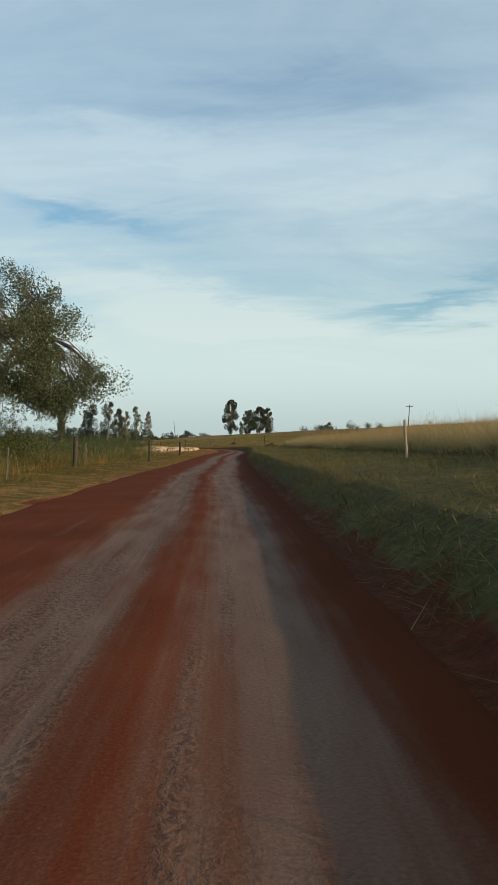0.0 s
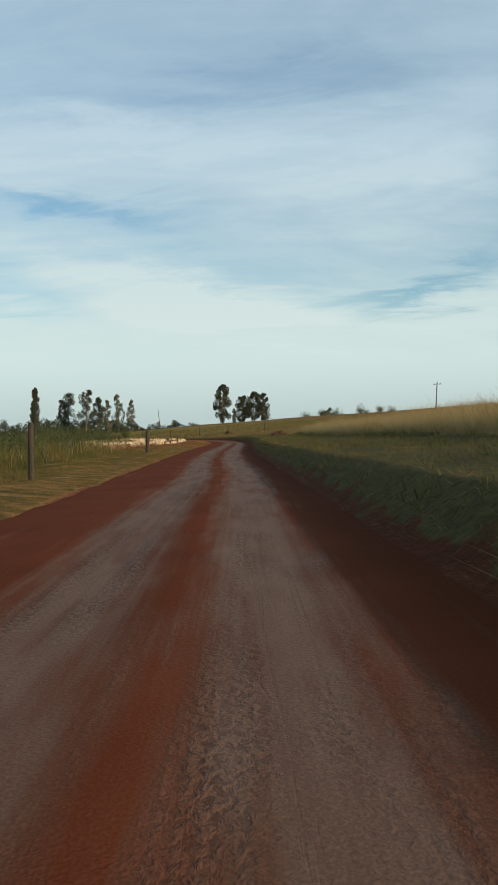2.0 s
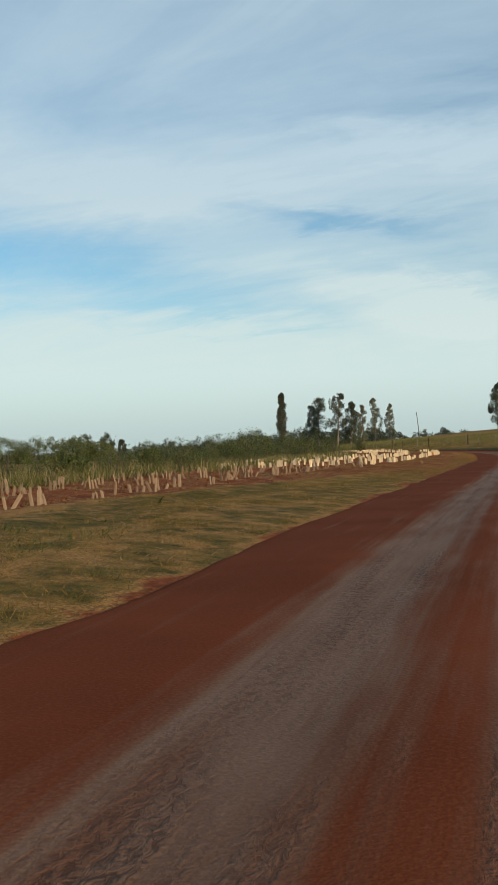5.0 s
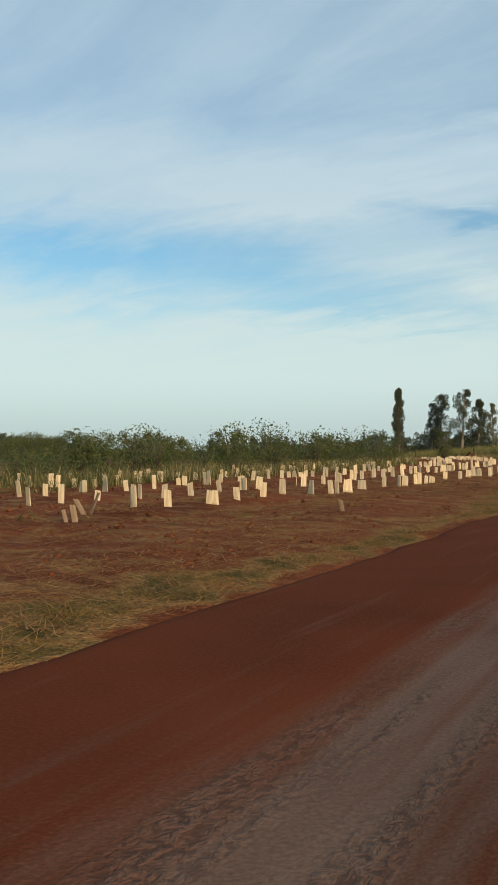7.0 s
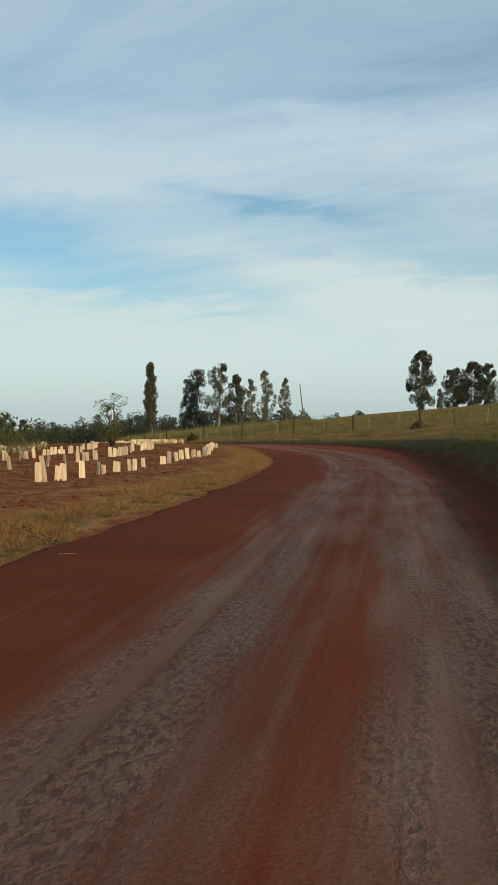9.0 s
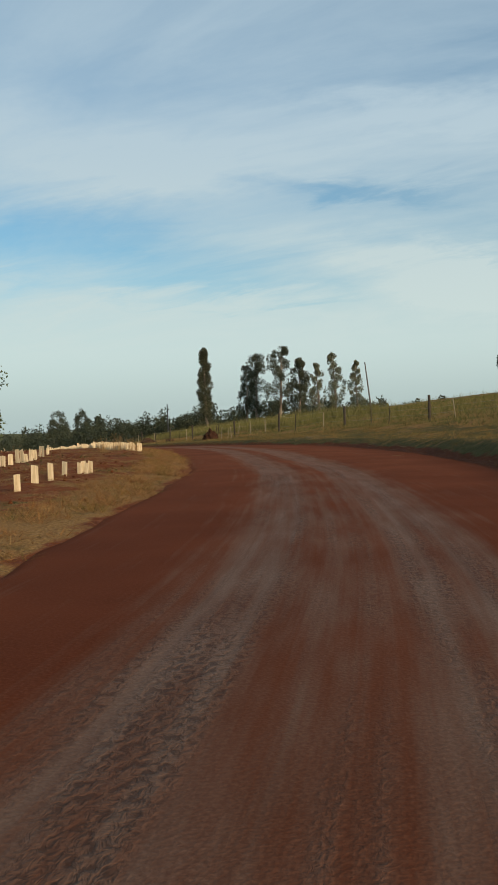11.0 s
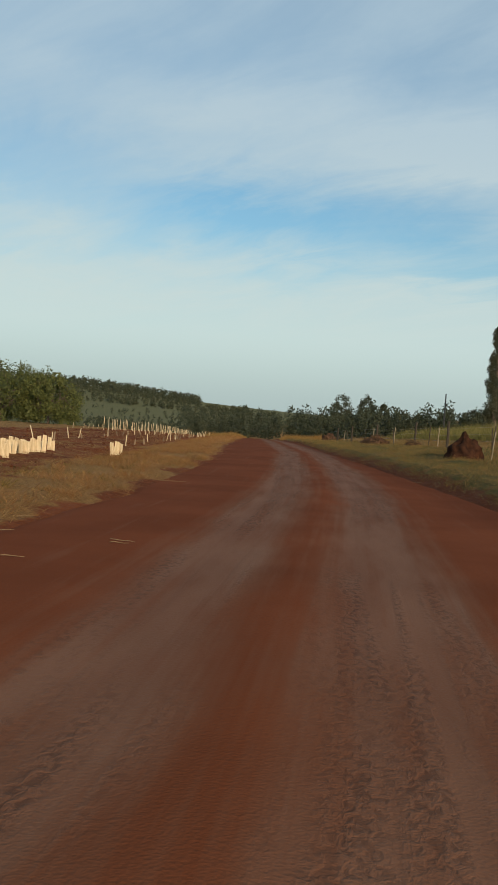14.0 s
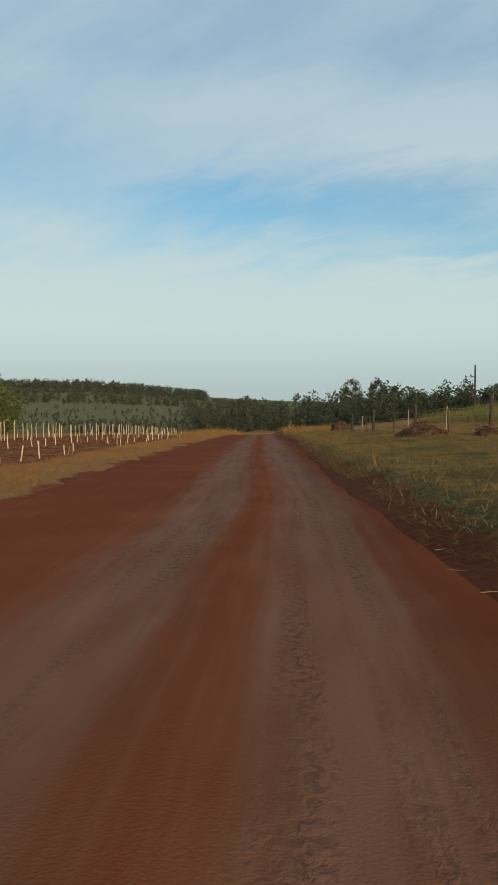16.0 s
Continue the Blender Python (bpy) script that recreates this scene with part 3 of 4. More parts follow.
def shrub(x, y, high, wide, seed, leaf=None, size=0.092, count=950, label="", name="shrub"):
    rng = np.random.RandomState(seed)
    ob = empty(name, x, y)
    bm = bmesh.new()
    cs, rs = [], []
    for i in range(15):
        a, r = rng.uniform(0, 6.283), wide / 2 * rng.uniform(0.1, 0.9)
        t = high * rng.uniform(0.4, 1.0) * (1 - 0.35 * (r / wide * 2) ** 2)
        tip = (r * math.cos(a), r * math.sin(a), t)
        tube(bm, [(0.1 * math.cos(a), 0.1 * math.sin(a), -0.1), (0.5 * tip[0], 0.5 * tip[1], 0.62 * t), tip], [0.04, 0.028, 0.008], 5)
        cs.append(tip)
        rs.append(0.20 * min(wide, 1.6 * high) * rng.uniform(0.5, 1.2))
        cs.append((tip[0] * 0.8, tip[1] * 0.8, t * 0.45))
        rs.append(0.22 * min(wide, 1.6 * high))
    part("trunk", bm, DARK_BARK, ob)
    foliage("crown", cs, rs, count, size, leaf or SHRUB_LEAF, ob, rng)
    return tagged(ob, label or "dense dark green roadside shrub", "shrub", "shrubs behind the field")

# ---- trees on the skyline ----
gum_tree(-76.1, 411, 22.6, 5.8, "column", 3, leaves=6500, lean=0.012, label="tall narrow columnar tree beyond the fence")
gum_tree(-62.7, 413, 20.1, 8.6, "gum", 4)
gum_tree(-66.0, 414, 17.4, 6.0, "gum", 24, leaves=1800)
gum_tree(-54.0, 403.5, 20.6, 8.6, "gum", 5)
gum_tree(-49.6, 404, 17.5, 7.0, "gum", 6)
gum_tree(-42.3, 411, 19.2, 5.6, "pale", 7, label="slender pale eucalyptus tree with thin crown", leaves=1900)
gum_tree(-46.3, 411, 16.8, 4.8, "pale", 8, label="slender pale eucalyptus tree with thin crown", leaves=1500)
gum_tree(-36.4, 411, 16.8, 4.6, "pale", 9, label="slender pale eucalyptus tree with thin crown", leaves=1400)
gum_tree(1.6, 383, 20.8, 7.4, "gum", 10, leaves=5200, label="tall eucalyptus tree standing alone on the grassy rise")
gum_tree(9.0, 384, 16.2, 6.5, "gum", 11)
gum_tree(13.0, 384, 17.8, 7.5, "gum", 12, leaves=4200)
gum_tree(17.0, 385, 17.4, 6.0, "gum", 13)
gum_tree(5.7, 383, 11.5, 2.4, "gum", 14, leaves=500, label="small young eucalyptus tree beside taller ones")


def spreading_tree(x, y, top, wide, seed, trunk=0.35, leaves=24000, leaf=0.12, label="", material=None, droop=0.9, sprays=320, low=0.14, core=0.40, clump=(0.035, 0.065), gaps=0.16):
    """A broad domed tree: forked limbs that carry many hanging sprays of leaves, with gaps between."""
    rng = np.random.RandomState(seed)
    tree = empty("tree", x, y)
    high = top - tree.location.z
    heart, foot = core * high, low * high
    cs = []
    while len(cs) < sprays:
        a, u = rng.uniform(0, 6.283), rng.uniform(-0.95, 1.0)
        reach = rng.uniform(0.35, 1.0) ** 0.4
        flat = math.sqrt(max(0.0, 1 - (u if u > 0 else 0.6 * u) ** 2)) * reach
        p = Vector((wide / 2 * flat * math.cos(a), wide / 2 * flat * math.sin(a), heart + (high - heart if u > 0 else heart - foot) * u * reach))
        bulge = 1 + 0.18 * noise.noise(Vector((2.2 * math.cos(a) + seed, 2.2 * math.sin(a), 2 * u)))
        p.x, p.y = p.x * bulge, p.y * bulge
        if noise.noise(p * (5.5 / wide) + Vector((seed * 3.1, 0, 0))) < gaps:
            cs.append(p)
    bm = bmesh.new()
    fork = Vector((0, 0, 0.16 * high))
    tube(bm, [(0, 0, -0.3), (0.03 * high, 0, 0.08 * high), fork], [trunk, trunk * 0.85, trunk * 0.75], 9)
    limbs = []
    for k in range(8):
        a = k * 0.785 + rng.uniform(-0.3, 0.3)
        tip = Vector((wide * 0.30 * math.cos(a), wide * 0.30 * math.sin(a), high * rng.uniform(0.42, 0.72)))
        mid = fork.lerp(tip, 0.5) + Vector(rng.normal(size=3) * 0.03 * high) + Vector((0, 0, 0.05 * high))
        tube(bm, [fork, mid, tip], [trunk * 0.5, trunk * 0.34, trunk * 0.16], 6)
        limbs += [mid, mid.lerp(tip, 0.5), tip]
    for p in cs[::2]:
        near = min(limbs, key=lambda q: (q - p).length)
        tube(bm, [near, near.lerp(p, 0.55) + Vector((0, 0, 0.03 * high)), p], [trunk * 0.14, trunk * 0.09, trunk * 0.03], 4)
    part("trunk", bm, DARK_BARK, tree)
    foliage("crown", cs, [wide * rng.uniform(*clump) for _ in cs], leaves, leaf, material or SHRUB_LEAF, tree, rng, droop, 1.0)
    return tagged(tree, label, "tree")


BUSH_LEAF = leaf_paint("bush_leaf", (0.048, 0.062, 0.018), (0.105, 0.12, 0.038))
GREY_LEAF = leaf_paint("grey_green_leaf", (0.034, 0.047, 0.020), (0.095, 0.112, 0.056))
spreading_tree(-13.2, 42.5, 10.0, 15.2, 31, leaves=140000, leaf=0.052, sprays=560, low=0.26, core=0.5, gaps=0.04, clump=(0.024, 0.048), droop=0.6, label="large spreading tree with drooping grey-green leaves", material=GREY_LEAF)
spreading_tree(-22.5, 47.0, 9.0, 13.0, 33, leaves=16000, leaf=0.08, gaps=-0.1, label="broad tree behind the roadside weeds", material=GREY_LEAF)
for i, (x, y, top, wide) in enumerate([(-107.5, 321, 4.9, 9), (-114, 318, 6.4, 13), (-122, 314, 6.6, 14), (-131, 310, 6.3, 14), (-140, 304, 6.6, 14), (-118, 328, 6.0, 13)]):
    spreading_tree(x, y, top, wide, 50 + i, 0.2, 9000, 0.18, "dense bushy tree beside the planted field", BUSH_LEAF, 0.4, 170, 0.03, clump=(0.06, 0.11))
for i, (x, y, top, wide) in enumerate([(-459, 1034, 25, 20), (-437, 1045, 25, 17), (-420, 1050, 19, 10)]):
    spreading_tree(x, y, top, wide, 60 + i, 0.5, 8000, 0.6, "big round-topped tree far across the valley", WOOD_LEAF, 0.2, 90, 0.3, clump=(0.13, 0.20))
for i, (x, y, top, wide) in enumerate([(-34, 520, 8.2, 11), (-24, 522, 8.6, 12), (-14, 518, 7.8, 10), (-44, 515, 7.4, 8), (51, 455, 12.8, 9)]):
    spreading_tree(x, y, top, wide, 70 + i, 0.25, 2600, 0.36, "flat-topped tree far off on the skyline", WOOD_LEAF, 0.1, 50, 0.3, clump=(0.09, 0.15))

# ---- shrubs ----
kinds = [shrub(-21, 126, 3.2, 4.2, 80 + i) for i in range(1)]
kinds += [shrub(-22.5 - i, 131 + 5 * i, 2.4 + 0.25 * i, 3.8 + 0.3 * i, 81 + i) for i in range(5)]
rng = np.random.RandomState(5)
for i in range(84):
    y = rng.uniform(106, 216)
    e = 15.0 + 13 * rng.uniform(0, 1) ** 1.3
    x = float(road_x(y)) - e - 3.0
    m = pose(x, y, float(land(x, y)) - 0.1, 0, 0, rng.uniform(0, 360)) @ Matrix.Scale(float(np.interp(y, [110, 150, 185, 210], [0.38, 0.52, 0.78, 1.1])) * rng.uniform(0.55, 1.25), 4)
    copy_thing(kinds[i % 6], m)
for i in range(34):
    y = rng.uniform(52, 112)
    x = float(road_x(y)) - rng.uniform(14, 30)
    m = pose(x, y, float(land(x, y)) - 0.1, 0, 0, rng.uniform(0, 360)) @ Matrix.Scale(rng.uniform(0.4, 0.75), 4)
    copy_thing(kinds[i % 6], m)
for i in range(46):
    y = rng.uniform(62, 104)
    x = float(road_x(y)) - rng.uniform(9.0, 15.5)
    copy_thing(kinds[i % 6], pose(x, y, float(land(x, y)) - 0.1, 0, 0, rng.uniform(0, 360)) @ Matrix.Scale(rng.uniform(0.34, 0.62), 4))
fine = [shrub(-11.4, 41, 3.3, 4.4, 140, SHRUB_LEAF, 0.06, 4500), shrub(-13.4, 38.5, 3.6, 4.8, 141, SHRUB_LEAF, 0.06, 4500)]
for i, (x, y, k) in enumerate([(-18, 40, 1.0), (-11.6, 46, 0.85), (-14.0, 44, 1.05), (-16.5, 46, 1.1), (-21, 44, 1.1), (-11.5, 51, 0.7), (-17, 52, 0.9)]):
    copy_thing(fine[i % 2], pose(x, y, float(land(x, y)) - 0.1, 0, 0, 40 * y) @ Matrix.Scale(k, 4))
for i in range(14):
    x, y = rng.uniform(22, 60), rng.uniform(290, 340)
    copy_thing(kinds[i % 6], pose(x, y, float(land(x, y)) - 0.1, 0, 0, rng.uniform(0, 360)) @ Matrix.Scale(rng.uniform(0.6, 0.95), 4))
for i in range(9):
    x, y = rng.uniform(18, 40), rng.uniform(392, 415)
    copy_thing(kinds[i % 6], pose(x, y, float(land(x, y)) - 0.1, 0, 0, rng.uniform(0, 360)) @ Matrix.Scale(rng.uniform(0.8, 1.3), 4))
for k in kinds:
    k.scale = (0.5, 0.5, 0.5)
# a thin sapling with upright sprays stands among them
for i, (x, y, s) in enumerate([(-19.5, 222, 4.0), (-22.5, 178, 2.6), (-21, 160, 2.3), (-20, 141, 1.7), (-24, 196, 3.0), (-20, 130, 1.3)]):
    shrub(x, y, s, 2.4, 120 + i, SHRUB_LEAF, 0.065, 2400, "thin upright sapling above the shrubs", "sapling")


# ---- woods far off ----
def woods(name, label, turns, reach, count, high, seed, leaf, per, clear=9.0):
    rng = np.random.RandomState(seed)
    t, r = np.radians(rng.uniform(*turns, count * 2)), rng.uniform(*reach, count * 2)
    x, y = -28 - np.sin(t) * r, 261 + np.cos(t) * r
    keep = np.abs(across(x, y)[0]) > clear
    x, y = x[keep][:count], y[keep][:count]
    z, h = land(x, y), high * rng.uniform(0.55, 1.15, len(x))
    cs, rs = [], []
    for a, b, c, g in zip(x, y, z, h):
        w = g * rng.uniform(0.26, 0.42)
        for k in np.linspace(0.12, 0.84, 7):
            s = w * math.sqrt(max(0.08, 1 - ((k - 0.45) / 0.52) ** 2))
            cs.append((a + rng.normal() * s * 0.45, b + rng.normal() * s * 0.45, c + g * k - 0.15 * s))
            rs.append(s * rng.uniform(0.55, 0.8))
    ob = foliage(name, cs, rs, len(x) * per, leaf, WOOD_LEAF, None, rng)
    return tagged(ob, label, "woods", kind="stuff")


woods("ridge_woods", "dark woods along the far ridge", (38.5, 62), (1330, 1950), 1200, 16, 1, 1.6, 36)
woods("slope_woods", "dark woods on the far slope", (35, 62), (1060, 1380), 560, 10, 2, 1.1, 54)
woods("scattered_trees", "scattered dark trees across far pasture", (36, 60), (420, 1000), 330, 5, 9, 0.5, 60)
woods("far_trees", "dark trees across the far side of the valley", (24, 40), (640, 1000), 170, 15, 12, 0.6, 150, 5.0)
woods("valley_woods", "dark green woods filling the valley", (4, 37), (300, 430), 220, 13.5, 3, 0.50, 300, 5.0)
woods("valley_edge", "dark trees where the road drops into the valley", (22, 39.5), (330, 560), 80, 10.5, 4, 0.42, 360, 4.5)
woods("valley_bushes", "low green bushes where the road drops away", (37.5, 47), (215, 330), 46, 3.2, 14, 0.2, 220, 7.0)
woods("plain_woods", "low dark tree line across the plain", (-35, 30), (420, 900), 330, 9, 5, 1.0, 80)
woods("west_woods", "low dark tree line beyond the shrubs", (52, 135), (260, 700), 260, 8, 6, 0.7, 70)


# ---- fences and poles ----
def post(name, x, y, high, wide, material, label, category, group, lean=0.0, turn=0.0, sides=8):
    ob = empty(name, x, y, turn=turn)
    rng = np.random.RandomState(int(abs(x * 31 + y * 17)) % 9999)
    bm = bmesh.new()
    pts = [(lean * k * high + rng.normal() * 0.008, rng.normal() * 0.008, k * (high + 0.3) - 0.3) for k in np.linspace(0, 1, 6)]
    tube(bm, pts, [wide / 2 * rng.uniform(0.88, 1.1) for _ in pts], sides)
    me = bpy.data.meshes.new(name)
    bm.to_mesh(me)
    bm.free()
    me.materials.append(material)
    stake = new(name, me)
    stake.matrix_world = ob.matrix_world
    bpy.data.objects.remove(ob)
    return tagged(stake, label, category, group)


for x, y, h, w in [(-7.6, 44.5, 1.55, 0.19), (-5.5, 62.7, 1.5, 0.15), (-5.3, 99.0, 1.5, 0.25)]:
    post("fence_post", x, y, h, w, POST, "weathered dark wooden fence post in the grass", "fence post", "posts along the grass verge", 0.02)
for x, y, h in [(-7.2, 44.9, 1.2), (-8.8, 52, 1.3), (-9.2, 58, 1.1), (-9.8, 66, 1.25), (-9.0, 72, 1.0), (-7.4, 30, 1.1), (-9.5, 37, 1.2), (-8.7, 88, 0.9), (-9.6, 94, 1.0)]:
    post("stake", x, y, h, 0.045, GREY_POST, "thin grey stake among tall weeds", "stake", "stakes in the weeds", 0.05)
post("fence_post", 5.6, 27.7, 1.2, 0.09, PALE_POST, "pale crooked fence post on the grass bank", "fence post", "posts on the bank", -0.06)
rng = np.random.RandomState(21)
fence_way = Vector((-0.62, 0.78))
for i, s in enumerate(np.arange(-36, 92, 4.0)):
    x, y = -12.6 + fence_way.x * s + rng.normal() * 0.3, 262 + fence_way.y * s + rng.normal() * 0.3
    if i % 3 == 0:
        post("fence_post", x, y, 1.65 + rng.uniform(-0.1, 0.15), 0.19, POST, "thick dark fence post along the pasture", "fence post", "pasture fence", rng.normal() * 0.02)
    else:
        post("stake", x, y, 1.3 + rng.uniform(-0.15, 0.2), 0.07, PALE_POST if rng.rand() < 0.45 else POST, "slim fence stake along the pasture", "stake", "pasture fence", rng.normal() * 0.07)


# thin stakes lean about the termite mound
for x, y, h, lean in [(-25.3, 269.3, 1.15, 0.12), (-24.6, 268.9, 1.0, 0.2), (-24.0, 268.4, 1.1, -0.06), (-23.3, 267.6, 1.25, 0.28)]:
    post("stake", x, y, h, 0.05, PALE_POST, "thin pale leaning stake beside a termite mound", "stake", "pasture fence", lean)


def wire(name, pts, label):
    bm = bmesh.new()
    tube(bm, pts, [0.006] * len(pts), 4)
    me = bpy.data.meshes.new(name)
    bm.to_mesh(me)
    bm.free()
    me.materials.append(WIRE)
    return tagged(new(name, me), label, "wire", "pasture fence wires")


steel = Paint("dull_wire", 0.5)
steel.b.inputs["Metallic"].default_value = 0.8
WIRE = steel.colour(steel.mix(steel.noise(3.0), (0.20, 0.18, 0.16), (0.32, 0.30, 0.28))).m
for lift in (0.45, 0.85, 1.25):
    pts = []
    for s in np.arange(-36, 92, 4.0):
        x, y = -12.6 + fence_way.x * s, 262 + fence_way.y * s
        pts.append((x, y, float(land(x, y)) + lift))
    wire("fence_wire", pts, "dull steel wire strung along fence posts")


def pole(x, y, top, wide=0.26, lean=(0, 0), arm=False, label="slim wooden utility pole leaning slightly"):
    ob = empty("utility_pole", x, y)
    h = top - ob.location.z
    bm = bmesh.new()
    tube(bm, [(lean[0] * k * h, lean[1] * k * h, k * h - 0.3 * (k == 0)) for k in np.linspace(0, 1, 6)], [wide / 2 * (1 - 0.35 * k) for k in np.linspace(0, 1, 6)], 9)
    part("pole", bm, GREY_POST, ob)
    if arm:
        bm = bmesh.new()
        tube(bm, [(lean[0] * h - 0.9, 0, h - 0.55), (lean[0] * h + 0.9, 0, h - 0.5)], [0.07, 0.07], 6)
        part("crossarm", bm, POST, ob)
        for k in (-0.75, 0.0, 0.75):
            bm = bmesh.new()
            tube(bm, [(lean[0] * h + k, 0, h - 0.5), (lean[0] * h + k, 0, h - 0.22)], [0.05, 0.035], 6)
            part("insulator", bm, PALE_POST, ob)
    return tagged(ob, label, "utility pole")


pole(47.7, 234.5, 12.3, 0.3, (0.06, 0), True, "wooden utility pole with crossarm above the grass")
pole(-18.4, 315, 9.6, 0.24, (-0.10, 0))
pole(-90.7, 420.3, 8.2, 0.42)
pole(-236, 645, 3.8, 0.5)


# ---- mounds ----
def mound(x, y, high, wide, seed, material, label, name="mound", category="mound", rough=0.32, sharp=1.2):
    rng = np.random.RandomState(seed)
    bm = bmesh.new()
    bmesh.ops.create_icosphere(bm, subdivisions=4, radius=1.0)
    for v in bm.verts:
        n = noise.fractal(Vector(v.co) * 2.3 + Vector((seed, 0, 0)), 0.8, 2.1, 6)
        k = 1 + rough * n
        up_ = max(v.co.z, -0.35)
        r = (1 - max(0, up_) ** sharp * 0.55)
        v.co = Vector((v.co.x * r * wide / 2 * k, v.co.y * r * wide / 2 * k, up_ * high * k))
    for f in bm.faces:
        f.smooth = True
    me = bpy.data.meshes.new(name)
    bm.to_mesh(me)
    bm.free()
    me.materials.append(material)
    ob = new(name, me)
    ob.matrix_world = pose(x, y, float(land(x, y)) - 0.05, 0, 0, rng.uniform(0, 360))
    return tagged(ob, label, category)


clay = Paint("mound_earth", 0.97)
CLOD = clay.colour(clay.mix(clay.range(clay.noise(4.0, 6), 0.35, 0.65), (0.026, 0.012, 0.007), (0.062, 0.026, 0.014))).bump(clay.noise(14.0, 5), 0.9, 0.05).m
dark = Paint("dark_heap", 0.97)
HEAP = dark.colour(dark.mix(dark.range(dark.noise(5.0, 6), 0.35, 0.65), (0.035, 0.020, 0.012), (0.11, 0.06, 0.035))).bump(dark.noise(16.0, 5), 0.9, 0.05).m
mound(-25.8, 267.9, 0.88, 1.55, 2, CLOD, "red earth termite mound on the grass verge")
mound(8.0, 164, 0.75, 3.2, 3, HEAP, "dark earth heap on the grass bank")
mound(1.7, 243, 0.75, 1.8, 7, HEAP, "dark earth heap beside the fence")
mound(-82, 355.5, 1.25, 3.0, 4, HEAP, "dark conical earth heap by the road")
mound(-44.5, 297.3, 0.7, 2.4, 5, HEAP, "low earth heap under cut brush")
mound(-42.0, 298.6, 0.3, 1.5, 6, HEAP, "low earth heap under cut brush")


TWIG = wood_paint("dry_twig", (0.055, 0.033, 0.018), (0.13, 0.085, 0.048), 0.9)


def brush_pile(x, y, wide, high, seed):
    rng = np.random.RandomState(seed)
    ob = empty("brush_pile", x, y)
    for i in range(44):
        a, t = rng.uniform(0, 6.283), rng.uniform(-0.25, 0.5)
        r = wide / 2 * rng.uniform(0, 0.7)
        c = Vector((r * math.cos(a), r * math.sin(a), high * rng.uniform(0.3, 1.0) * (1 - 0.6 * r / wide * 2)))
        v = Vector((math.cos(a * 2.7), math.sin(a * 2.7), t)) * rng.uniform(0.25, 0.6)
        bm = bmesh.new()
        tube(bm, [c - v, c + Vector(rng.normal(size=3) * 0.06), c + v], [0.022, 0.018, 0.006], 4)
        part("branch", bm, TWIG, ob)
    return tagged(ob, "pile of cut dry branches on the verge", "brush pile")


brush_pile(-44.5, 297.3, 2.6, 0.85, 4)
brush_pile(-42.0, 298.6, 1.4, 0.4, 5)


# ---- seedling guards: sawn boards pushed into the red soil ----
def board_mesh(wide, high, thick, seed, material=None):
    rng = np.random.RandomState(seed)
    bm = bmesh.new()
    bmesh.ops.create_cube(bm, size=1.0)
    for v in bm.verts:
        v.co = Vector((v.co.x * wide, v.co.y * thick, (v.co.z + 0.5) * (high + 0.12) - 0.12))
        if v.co.z > 0.2:
            v.co.z += rng.uniform(-0.025, 0.025) + 0.03 * math.copysign(1, v.co.x) * rng.uniform(-1, 1)
            v.co.x *= rng.uniform(0.86, 1.02)
    bmesh.ops.bevel(bm, geom=bm.edges[:], offset=0.004, segments=1, affect="EDGES")
    me = bpy.data.meshes.new("board")
    bm.to_mesh(me)
    bm.free()
    me.materials.append(material or BOARD)
    return me


OLD_BOARD = wood_paint("weathered_board", (0.14, 0.095, 0.06), (0.27, 0.195, 0.13), 0.85)
OLD = [board_mesh(0.07 + 0.015 * (i % 3), 0.28 + 0.04 * (i % 4), 0.018, 30 + i, OLD_BOARD) for i in range(5)]
boards = [board_mesh(0.125 + 0.015 * (i % 3), 0.355 + 0.025 * (i % 3), 0.018, i) for i in range(7)]


WIDE = [board_mesh(0.15 + 0.02 * (i % 4), 0.33 + 0.03 * (i % 3), 0.02, 60 + i) for i in range(6)]
ORANGE_BOARD = wood_paint("reddish_board", (0.36, 0.12, 0.035), (0.50, 0.19, 0.06), 0.8)
REDDISH = [board_mesh(0.22, 0.34, 0.02, 75, ORANGE_BOARD)]


def guard(x, y, turn, seed, count=None, kinds=None):
    rng = np.random.RandomState(seed)
    ob = empty("seedling_guard", x, y, float(land(x, y)), turn)
    kinds = kinds or boards
    worn = kinds is OLD
    lift = rng.uniform(-0.06, 0.03)
    for k in range(count or rng.choice([2, 2, 3, 2])):
        b = new("board", kinds[rng.randint(len(kinds))])
        b.parent = ob
        b.matrix_basis = pose((0.19 if kinds is WIDE else 0.145) * k - 0.10 + rng.normal() * 0.006, rng.normal() * 0.02, lift + rng.uniform(-0.02, 0.02), rng.normal() * (15 if worn else 5), rng.normal() * (13 if worn else 3), rng.normal() * (22 if worn else 9))
    return tagged(ob, "upright sawn boards shading a seedling in red soil", "seedling guard", "seedling guards in the field")


def join_far(guards, material):
    """The farther rows, too small to tell singly, as one mesh."""
    bm, here = bmesh.new(), {g.name for g in guards}
    far_rows[:] = [g for g in far_rows if g.name not in here]
    for g in guards:
        for b in list(g.children):
            at = len(bm.verts)
            bm.from_mesh(b.data)
            bm.verts.ensure_lookup_table()
            bmesh.ops.transform(bm, matrix=g.matrix_basis @ b.matrix_basis, verts=bm.verts[at:])
            bpy.data.objects.remove(b)
        bpy.data.objects.remove(g)
    me = bpy.data.meshes.new("far_seedling_guards")
    bm.to_mesh(me)
    bm.free()
    me.materials.append(material)
    return tagged(new("far_seedling_guards", me), "rows of sawn boards standing across the red field", "seedling guards", kind="stuff")


